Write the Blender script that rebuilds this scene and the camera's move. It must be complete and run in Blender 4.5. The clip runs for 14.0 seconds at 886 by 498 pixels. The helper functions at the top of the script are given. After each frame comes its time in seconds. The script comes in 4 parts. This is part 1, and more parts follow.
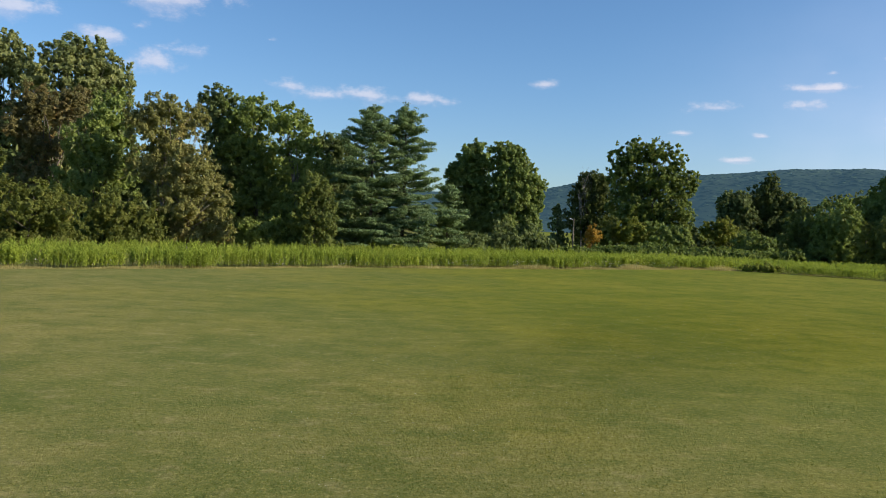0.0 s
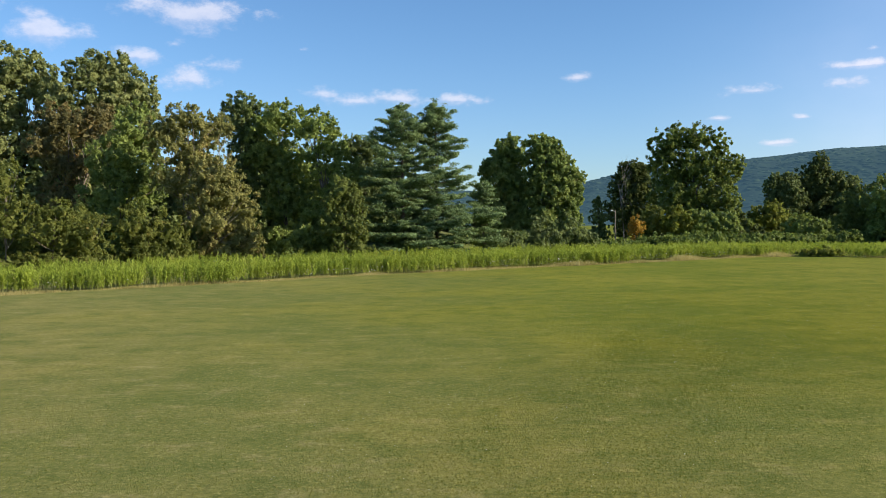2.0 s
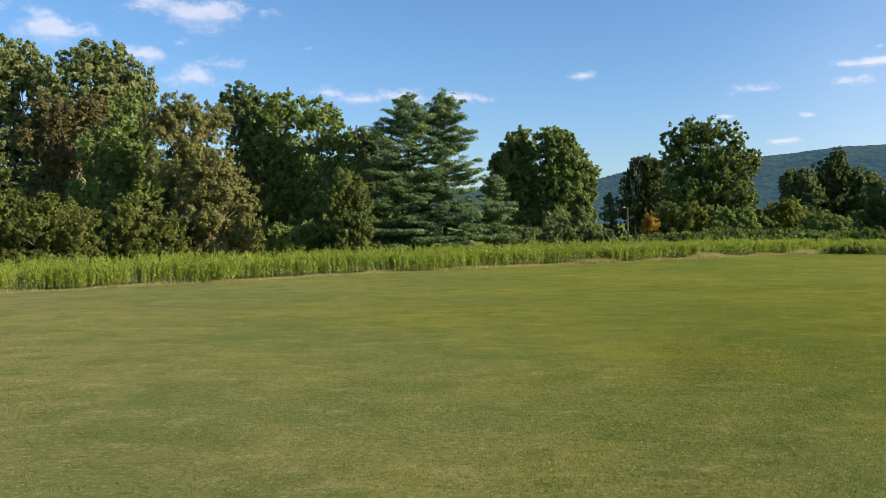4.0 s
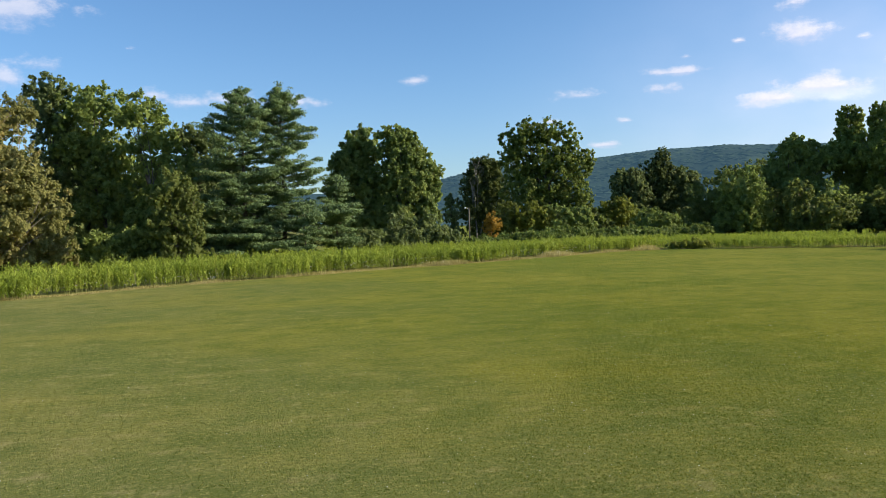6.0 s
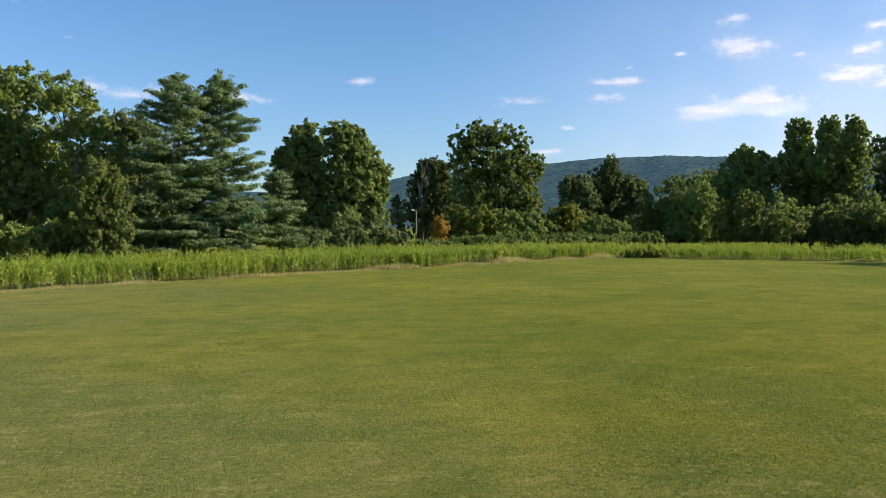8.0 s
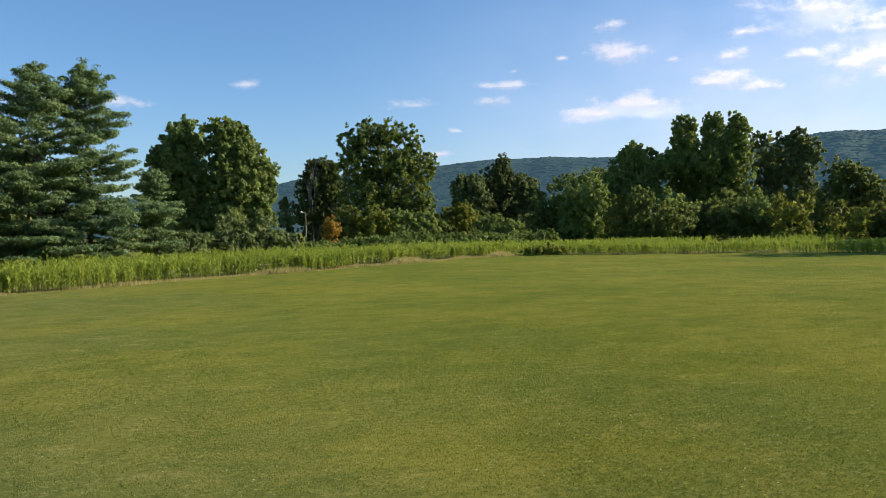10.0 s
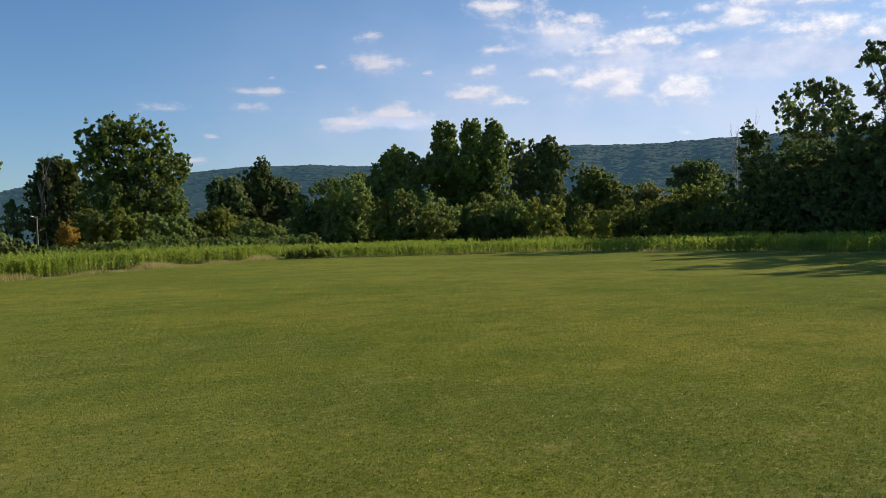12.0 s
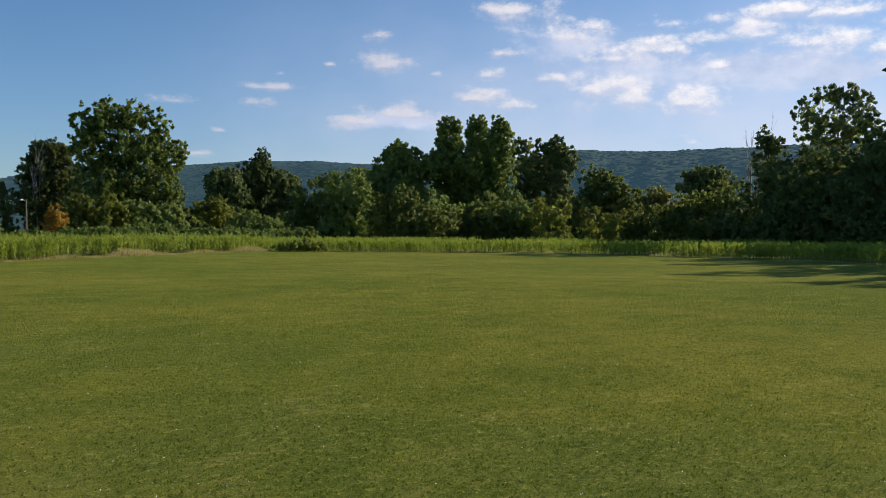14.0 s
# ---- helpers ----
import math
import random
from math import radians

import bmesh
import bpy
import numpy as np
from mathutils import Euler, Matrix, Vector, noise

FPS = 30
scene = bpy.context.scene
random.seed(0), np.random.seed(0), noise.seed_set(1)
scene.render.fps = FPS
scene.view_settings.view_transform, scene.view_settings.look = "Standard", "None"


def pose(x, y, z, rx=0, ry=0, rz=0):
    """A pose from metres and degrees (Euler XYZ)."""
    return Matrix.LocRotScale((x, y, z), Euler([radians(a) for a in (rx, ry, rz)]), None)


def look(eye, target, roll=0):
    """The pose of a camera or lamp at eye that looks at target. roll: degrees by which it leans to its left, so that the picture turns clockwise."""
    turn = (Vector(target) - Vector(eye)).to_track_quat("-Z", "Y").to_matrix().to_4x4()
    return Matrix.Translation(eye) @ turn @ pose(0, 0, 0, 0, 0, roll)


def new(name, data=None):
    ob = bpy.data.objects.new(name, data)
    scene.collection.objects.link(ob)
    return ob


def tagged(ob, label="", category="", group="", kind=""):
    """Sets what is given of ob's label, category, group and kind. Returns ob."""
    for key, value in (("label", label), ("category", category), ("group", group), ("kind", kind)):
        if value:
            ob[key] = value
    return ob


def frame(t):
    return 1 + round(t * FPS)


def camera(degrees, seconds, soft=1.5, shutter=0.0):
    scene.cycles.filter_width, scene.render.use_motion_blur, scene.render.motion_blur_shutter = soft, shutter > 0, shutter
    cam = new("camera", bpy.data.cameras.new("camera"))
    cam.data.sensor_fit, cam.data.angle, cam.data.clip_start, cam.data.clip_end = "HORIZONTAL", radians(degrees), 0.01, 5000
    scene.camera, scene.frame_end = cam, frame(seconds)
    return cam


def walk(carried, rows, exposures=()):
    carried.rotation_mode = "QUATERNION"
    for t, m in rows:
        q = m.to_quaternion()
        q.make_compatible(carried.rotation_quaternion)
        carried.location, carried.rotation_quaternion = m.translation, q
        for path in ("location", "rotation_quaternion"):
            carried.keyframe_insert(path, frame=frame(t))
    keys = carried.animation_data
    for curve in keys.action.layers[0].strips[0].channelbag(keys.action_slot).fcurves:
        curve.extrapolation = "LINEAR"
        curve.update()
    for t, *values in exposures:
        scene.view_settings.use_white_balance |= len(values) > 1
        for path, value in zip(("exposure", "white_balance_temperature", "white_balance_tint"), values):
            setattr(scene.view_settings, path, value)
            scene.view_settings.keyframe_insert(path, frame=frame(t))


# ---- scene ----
cam = camera(55.18, 14.0, soft=0.85)
PATH = [
    (0, (0.00, 0.00, 4.59), (0.00, 49.98, 3.23), 2.29),
    (0.5, (0.32, 1.17, 4.63), (-1.58, 51.12, 3.28), 1.57),
    (1, (0.49, 2.35, 4.62), (-1.62, 52.29, 3.28), 1.05),
    (1.5, (0.52, 3.59, 4.62), (-1.69, 53.53, 3.24), -0.70),
    (2, (0.46, 4.90, 4.60), (-1.93, 54.82, 3.21), -0.73),
    (2.5, (0.34, 6.27, 4.53), (-2.24, 56.18, 3.14), -0.75),
    (3, (0.17, 7.61, 4.42), (-2.53, 57.52, 3.01), -0.70),
    (3.2, (0.09, 8.14, 4.37), (-2.63, 58.05, 2.91), -0.71),
    (5.3, (-0.92, 13.99, 4.05), (-2.99, 63.92, 2.66), -1.05),
    (5.5, (-0.98, 14.52, 4.03), (-0.86, 64.50, 2.63), -1.04),
    (6, (-1.08, 15.86, 4.00), (5.78, 65.36, 2.56), -1.90),
    (6.5, (-1.11, 17.17, 3.97), (8.84, 66.15, 2.57), -2.10),
    (7, (-1.08, 18.48, 3.95), (8.81, 67.47, 2.58), -1.30),
    (7.2, (-1.06, 18.97, 3.97), (8.85, 67.96, 2.61), -0.53),
    (9.3, (-0.61, 24.15, 3.77), (10.99, 72.77, 2.47), -1.49),
    (9.5, (-0.49, 24.62, 3.70), (12.44, 72.91, 2.43), -1.54),
    (10, (-0.20, 25.83, 3.54), (16.18, 73.05, 2.27), -1.51),
    (10.5, (0.13, 26.99, 3.37), (20.75, 72.52, 2.11), -1.99),
    (11, (0.51, 28.08, 3.19), (24.00, 72.20, 1.96), -2.15),
    (11.5, (0.99, 29.14, 3.02), (27.24, 71.68, 1.83), -1.77),
    (12, (1.57, 30.18, 2.79), (30.37, 71.03, 1.61), -1.82),
    (12.5, (2.24, 31.18, 2.63), (31.42, 71.77, 1.48), -0.57),
    (13, (3.01, 32.17, 2.60), (32.25, 72.71, 1.46), -0.36),
    (13.5, (3.84, 33.11, 2.50), (33.14, 73.62, 1.38), -0.37),
    (14, (4.73, 34.06, 2.29), (33.40, 75.00, 1.17), 0.16),
]
walk(cam, [(t, look(eye, target, roll)) for t, eye, target, roll in PATH],
     exposures=[(0.0, 0.45), (0.6, 0.58), (3.0, 0.66), (6.0, 0.63), (9.5, 0.62), (11.0, 0.38), (12.5, 0.17), (14.0, 0.15)])

# ---- sky, clouds and sun ----
SUN_AZ, SUN_EL = 102.0, 24.0
sun_data = bpy.data.lights.new("sun", "SUN")
sun_data.energy, sun_data.angle, sun_data.color = 5.0, radians(0.5), (1.0, 0.88, 0.68)
sun = new("sun", sun_data)
sun_way = Vector((math.sin(radians(SUN_AZ)) * math.cos(radians(SUN_EL)), math.cos(radians(SUN_AZ)) * math.cos(radians(SUN_EL)), math.sin(radians(SUN_EL))))
sun.matrix_world = look(sun_way * 100, (0, 0, 0))

# azimuth, elevation, half width, half height in degrees
CLOUDS_WEST = [
    (-27.2, 11.9, 2.3, 0.9), (-19.1, 13.5, 3.4, 1.15), (-21.9, 10.9, 1.8, 0.75), (-20.1, 11.7, 0.7, 0.4), (-19.0, 9.6, 1.7, 0.75), (-17.6, 10.5, 1.3, 0.55),
    (-10.9, 8.8, 1.9, 0.55), (-8.7, 8.4, 1.8, 0.55), (-5.3, 8.5, 2.1, 0.55), (-1.5, 8.4, 1.7, 0.45), (-12.0, 11.6, 0.45, 0.22), (6.3, 9.6, 0.75, 0.33),
    (17.6, 8.2, 1.65, 0.38), (22.6, 8.3, 1.3, 0.42), (20.2, 6.4, 0.5, 0.2), (15.4, 6.6, 0.7, 0.2), (18.9, 4.9, 0.9, 0.2), (23.6, 9.3, 2.4, 0.28),
    (-36.0, 12.5, 4.0, 1.2), (-48.0, 10.0, 5.0, 1.0),
]
CLOUDS_EAST = [
    (30.6, 12.8, 1.05, 0.40), (30.8, 10.9, 1.6, 0.62), (27.4, 10.9, 0.38, 0.18), (34.5, 10.4, 0.45, 0.26), (24.2, 10.2, 0.40, 0.18), (37.8, 10.3, 0.92, 0.48),
    (29.5, 7.2, 1.5, 0.46), (32.5, 7.7, 2.4, 0.62), (36.7, 8.8, 2.1, 0.58), (40.2, 8.3, 1.5, 0.5), (41.8, 10.0, 1.4, 0.45), (39.1, 11.7, 1.8, 0.42),
    (39.7, 14.4, 2.6, 0.7), (43.1, 12.8, 2.3, 1.0), (45.3, 13.3, 1.6, 0.65),
]
CLOUDS_SUNWARD = [
    (45.3, 9.2, 1.5, 0.85), (47.4, 8.5, 1.4, 0.6), (50.6, 8.2, 1.9, 0.55), (46.1, 11.2, 2.0, 0.5), (49.8, 11.6, 1.9, 0.62), (52.0, 12.1, 1.3, 0.5),
    (55.2, 12.2, 1.5, 0.6), (57.6, 11.6, 2.0, 0.75), (60.4, 11.4, 2.0, 0.75), (62.6, 11.0, 1.4, 0.8), (53.0, 10.4, 0.55, 0.33), (51.3, 5.7, 0.8, 0.42),
    (50.4, 13.2, 2.1, 0.36), (56.8, 13.5, 1.3, 0.4), (60.7, 13.1, 1.9, 0.45), (70.0, 12.0, 6.0, 2.0),
]
CLOUD_SHEETS = [(54.5, 10.2, 7.2, 1.5), (47.5, 10.3, 3.9, 1.7), (31.8, 7.2, 3.6, 0.7), (59.5, 9.6, 4.8, 1.4), (43.0, 12.0, 3.4, 1.6)]


def node(tree, kind, inputs=(), **settings):
    n = tree.nodes.new(kind)
    for key, value in settings.items():
        setattr(n, key, value)
    for key, value in dict(inputs).items():
        if isinstance(value, bpy.types.NodeSocket):
            tree.links.new(value, n.inputs[key])
        else:
            n.inputs[key].default_value = value
    return n


def mix_rgb(tree, fac, one, two, blend="MIX"):
    n = node(tree, "ShaderNodeMix", data_type="RGBA", blend_type=blend)
    for socket, value in ((n.inputs[0], fac), (n.inputs[6], one), (n.inputs[7], two)):
        if isinstance(value, bpy.types.NodeSocket):
            tree.links.new(value, socket)
        else:
            socket.default_value = value if isinstance(value, (int, float)) else (*value[:3], 1.0)
    return n.outputs[2]


def math_node(tree, operation, one, two=0.0):
    return node(tree, "ShaderNodeMath", {0: one, 1: two}, operation=operation).outputs[0]


def ramp(tree, value, low, high, smooth=True):
    n = node(tree, "ShaderNodeMapRange", {0: value, 1: low, 2: high, 3: 0.0, 4: 1.0}, interpolation_type="SMOOTHSTEP" if smooth else "LINEAR")
    return n.outputs[0]


def build_world():
    world = bpy.data.worlds.new("sky")
    scene.world = world
    world.use_nodes = True
    tree = world.node_tree
    tree.nodes.clear()
    sky = node(tree, "ShaderNodeTexSky", sky_type="NISHITA", sun_disc=False, sun_elevation=radians(SUN_EL), sun_rotation=radians(SUN_AZ),
               air_density=1.0, dust_density=0.35, ozone_density=3.0)
    way = node(tree, "ShaderNodeTexCoord").outputs["Generated"]
    xyz = node(tree, "ShaderNodeSeparateXYZ", {0: way})
    turn = math_node(tree, "MULTIPLY", math_node(tree, "ARCTAN2", xyz.outputs[0], xyz.outputs[1]), 57.2958)
    rise = math_node(tree, "MULTIPLY", math_node(tree, "ARCSINE", xyz.outputs[2]), 57.2958)
    place = node(tree, "ShaderNodeCombineXYZ", {0: turn, 1: rise}).outputs[0]
    stretched = node(tree, "ShaderNodeVectorMath", {0: place, 1: (0.60, 0.95, 1.0)}, operation="MULTIPLY").outputs[0]
    puff = node(tree, "ShaderNodeTexNoise", {"Vector": stretched, "Scale": 0.50, "Detail": 9.0, "Roughness": 0.64}).outputs[0]
    lit_from = node(tree, "ShaderNodeVectorMath", {0: stretched, 1: (0.10, 0.30, 0.0)}).outputs[0]
    puff_towards_sun = node(tree, "ShaderNodeTexNoise", {"Vector": lit_from, "Scale": 0.50, "Detail": 9.0, "Roughness": 0.64}).outputs[0]

    def distance(clouds, flat_base, rise_by=0.0):
        nearest = None
        for a, e, w, h in clouds:
            off = node(tree, "ShaderNodeVectorMath", {0: place, 1: (a, e - rise_by * h, 0)}, operation="SUBTRACT").outputs[0]
            up = node(tree, "ShaderNodeVectorMath", {0: off, 1: (1 / w, 1 / h, 0)}, operation="MULTIPLY").outputs[0]
            down = node(tree, "ShaderNodeVectorMath", {0: off, 1: (-1 / w, -flat_base / h, 0)}, operation="MULTIPLY").outputs[0]
            off = node(tree, "ShaderNodeVectorMath", {0: up, 1: down}, operation="MAXIMUM").outputs[0]
            far = node(tree, "ShaderNodeVectorMath", {0: off}, operation="LENGTH").outputs["Value"]
            nearest = far if nearest is None else math_node(tree, "MINIMUM", nearest, far)
        return nearest

    def outside(rise_by):
        return math_node(tree, "MINIMUM", distance(CLOUDS_WEST + CLOUDS_EAST, 1.25, rise_by), math_node(tree, "MULTIPLY", distance(CLOUDS_SUNWARD, 1.25, rise_by), 0.66))

    far_off = outside(0.0)
    crest = math_node(tree, "SUBTRACT", outside(0.55), far_off)
    body = math_node(tree, "SUBTRACT", 1.0, far_off)
    body = math_node(tree, "ADD", body, math_node(tree, "MULTIPLY", math_node(tree, "SUBTRACT", puff, 0.5), 5.4))
    cover = ramp(tree, body, -0.3, 1.1)
    relief = math_node(tree, "SUBTRACT", puff, puff_towards_sun)
    light = math_node(tree, "ADD", math_node(tree, "MULTIPLY", ramp(tree, relief, -0.10, 0.14), 0.45), math_node(tree, "MULTIPLY", ramp(tree, crest, -0.35, 0.5), 0.65))
    west = mix_rgb(tree, light, (4.8, 5.2, 6.8), (7.1, 6.9, 7.6))
    east = mix_rgb(tree, light, (6.1, 6.5, 8.2), (10.4, 10.1, 10.3))
    cloud = mix_rgb(tree, ramp(tree, turn, 24.0, 58.0), west, east)
    sheet = math_node(tree, "ADD", math_node(tree, "SUBTRACT", 1.0, distance(CLOUD_SHEETS, 1.3)), math_node(tree, "MULTIPLY", math_node(tree, "SUBTRACT", puff, 0.5), 2.2))
    sheet = math_node(tree, "MULTIPLY", ramp(tree, sheet, -0.2, 0.7), 0.9)
    # thin veil low over the horizon, thicker towards the sun
    veil_noise = node(tree, "ShaderNodeTexNoise", {"Vector": stretched, "Scale": 0.25, "Detail": 4.0}).outputs[0]
    veil = math_node(tree, "MULTIPLY", ramp(tree, rise, 21.0, 3.0), ramp(tree, turn, 8.0, 52.0))
    veil = math_node(tree, "MULTIPLY", veil, math_node(tree, "ADD", 0.35, math_node(tree, "MULTIPLY", ramp(tree, veil_noise, 0.1, 0.9), 0.45)))
    deep = mix_rgb(tree, 1.0, sky.outputs[0], (0.80, 1.02, 1.22), "MULTIPLY")
    deep = mix_rgb(tree, ramp(tree, rise, 15.0, 3.0), deep, mix_rgb(tree, 1.0, deep, (1.06, 0.98, 1.0), "MULTIPLY"))
    base = mix_rgb(tree, veil, deep, (7.5, 7.6, 9.1))
    base = mix_rgb(tree, sheet, base, mix_rgb(tree, ramp(tree, puff, 0.35, 0.65), (5.2, 6.1, 8.3), (6.6, 7.3, 9.2)))
    cover = math_node(tree, "MULTIPLY", cover, math_node(tree, "ADD", 0.55, math_node(tree, "MULTIPLY", ramp(tree, light, 0.1, 0.7), 0.45)))
    colour = mix_rgb(tree, math_node(tree, "MULTIPLY", cover, math_node(tree, "ADD", 0.62, math_node(tree, "MULTIPLY", ramp(tree, turn, 5.0, 50.0), 0.33))), base, cloud)
    back = node(tree, "ShaderNodeBackground", {"Color": colour, "Strength": 0.088})
    node(tree, "ShaderNodeOutputWorld", {"Surface": back.outputs[0]})


build_world()


# ---- materials ----
def material(name):
    m = bpy.data.materials.new(name)
    m.use_nodes = True
    m.node_tree.nodes.clear()
    return m, m.node_tree


def leaf_material(name, dark, light, tip, translucent=0.45, tip_amount=0.12, patch=0.6):
    m, tree = material(name)
    dark, light, tip = ((r * 1.32, g * 1.22, b * 1.10) for r, g, b in (dark, light, tip))
    where = node(tree, "ShaderNodeNewGeometry")
    island = where.outputs["Random Per Island"]
    spot = node(tree, "ShaderNodeTexNoise", {"Vector": where.outputs["Position"], "Scale": patch, "Detail": 3.0}).outputs[0]
    shade = math_node(tree, "ADD", math_node(tree, "MULTIPLY", island, 0.42), math_node(tree, "MULTIPLY", ramp(tree, spot, 0.32, 0.68), 0.58))
    colour = mix_rgb(tree, shade, dark, light)
    wide = node(tree, "ShaderNodeTexNoise", {"Vector": where.outputs["Position"], "Scale": 0.28, "Detail": 2.0}).outputs[0]
    tipped = math_node(tree, "MULTIPLY", ramp(tree, wide, 0.5, 0.72), ramp(tree, island, 1.0 - tip_amount * 2.2, 1.0))
    colour = mix_rgb(tree, tipped, colour, tip)
    bsdf = node(tree, "ShaderNodeBsdfPrincipled", {"Base Color": colour, "Roughness": 0.62, "Specular IOR Level": 0.25})
    through_leaf = node(tree, "ShaderNodeBsdfTranslucent", {"Color": mix_rgb(tree, 0.4, colour, (light[0] * 1.15, light[1] * 1.2, light[2] * 0.9))})
    both = node(tree, "ShaderNodeMixShader", {0: translucent, 1: bsdf.outputs[0], 2: through_leaf.outputs[0]})
    node(tree, "ShaderNodeOutputMaterial", {"Surface": both.outputs[0]})
    return m


LEAF = {
    "cotton": leaf_material("leaf_cottonwood", (0.080, 0.119, 0.048), (0.282, 0.324, 0.145), (0.333, 0.341, 0.140)),
    "rust": leaf_material("leaf_rusty", (0.064, 0.074, 0.034), (0.196, 0.184, 0.081), (0.276, 0.174, 0.071), tip_amount=0.3),
    "green": leaf_material("leaf_maple", (0.066, 0.112, 0.036), (0.262, 0.340, 0.100), (0.263, 0.307, 0.084)),
    "light": leaf_material("leaf_shrub", (0.057, 0.087, 0.021), (0.200, 0.234, 0.063), (0.268, 0.214, 0.067), translucent=0.54),
    "tan": leaf_material("leaf_locust", (0.094, 0.114, 0.038), (0.292, 0.304, 0.122), (0.342, 0.280, 0.128), tip_amount=0.3),
    "dark": leaf_material("leaf_ash", (0.050, 0.084, 0.036), (0.195, 0.252, 0.098), (0.198, 0.229, 0.084)),
    "olive": leaf_material("leaf_olive", (0.061, 0.092, 0.025), (0.193, 0.241, 0.075), (0.247, 0.238, 0.087), translucent=0.54),
    "oak": leaf_material("leaf_oak", (0.068, 0.116, 0.034), (0.235, 0.310, 0.098), (0.285, 0.315, 0.095), tip_amount=0.3),
    "big": leaf_material("leaf_silver_maple", (0.040, 0.072, 0.017), (0.205, 0.268, 0.066), (0.25, 0.25, 0.075)),
    "orange": leaf_material("leaf_orange", (0.203, 0.142, 0.030), (0.375, 0.258, 0.052), (0.406, 0.300, 0.060)),
    "cone": leaf_material("leaf_linden", (0.037, 0.065, 0.022), (0.128, 0.164, 0.052), (0.151, 0.173, 0.051)),
    "poplar": leaf_material("leaf_poplar", (0.075, 0.126, 0.032), (0.270, 0.335, 0.095), (0.275, 0.307, 0.080), translucent=0.54),
    "back": leaf_material("leaf_back_poplar", (0.058, 0.093, 0.034), (0.195, 0.239, 0.092), (0.231, 0.252, 0.089)),
    "yellow": leaf_material("leaf_yellow_green", (0.086, 0.120, 0.022), (0.251, 0.289, 0.064), (0.286, 0.267, 0.063), tip_amount=0.3, translucent=0.54),
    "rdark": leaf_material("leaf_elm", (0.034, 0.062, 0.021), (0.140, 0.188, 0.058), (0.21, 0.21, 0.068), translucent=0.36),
    "airy": leaf_material("leaf_aspen", (0.065, 0.105, 0.042), (0.226, 0.278, 0.120), (0.299, 0.287, 0.130), translucent=0.54),
    "pine": leaf_material("needle_pine", (0.050, 0.094, 0.044), (0.176, 0.262, 0.118), (0.180, 0.225, 0.090), translucent=0.35),
    "ivy": leaf_material("leaf_ivy", (0.047, 0.084, 0.019), (0.168, 0.230, 0.059), (0.218, 0.220, 0.059)),
    "weed": leaf_material("leaf_goldenrod", (0.128, 0.191, 0.026), (0.268, 0.342, 0.056), (0.356, 0.342, 0.076), patch=0.25, translucent=0.45),
    "stem": leaf_material("weed_stem", (0.066, 0.079, 0.026), (0.156, 0.167, 0.065), (0.203, 0.167, 0.078), translucent=0.15),
    "dry": leaf_material("blade_dry_grass", (0.2, 0.2, 0.075), (0.37, 0.34, 0.17), (0.34, 0.3, 0.14)),
}


def bark_material(name, dark, light):
    m, tree = material(name)
    where = node(tree, "ShaderNodeTexCoord").outputs["Object"]
    long = node(tree, "ShaderNodeVectorMath", {0: where, 1: (6.0, 6.0, 0.9)}, operation="MULTIPLY").outputs[0]
    grain = node(tree, "ShaderNodeTexNoise", {"Vector": long, "Scale": 1.6, "Detail": 6.0}).outputs[0]
    stain = node(tree, "ShaderNodeTexNoise", {"Vector": where, "Scale": 0.4, "Detail": 2.0}).outputs[0]
    colour = mix_rgb(tree, ramp(tree, grain, 0.3, 0.7), dark, light)
    colour = mix_rgb(tree, ramp(tree, stain, 0.45, 0.75), colour, (0.10, 0.11, 0.07))
    bump = node(tree, "ShaderNodeBump", {"Strength": 0.6, "Distance": 0.03, "Height": grain})
    bsdf = node(tree, "ShaderNodeBsdfPrincipled", {"Base Color": colour, "Roughness": 0.9, "Normal": bump.outputs[0]})
    node(tree, "ShaderNodeOutputMaterial", {"Surface": bsdf.outputs[0]})
    return m


BARK = bark_material("bark", (0.07, 0.055, 0.045), (0.20, 0.165, 0.13))
BARK_PALE = bark_material("bark_pale", (0.18, 0.15, 0.12), (0.36, 0.31, 0.25))
BARK_DEAD = bark_material("bark_dead", (0.22, 0.19, 0.17), (0.38, 0.35, 0.31))


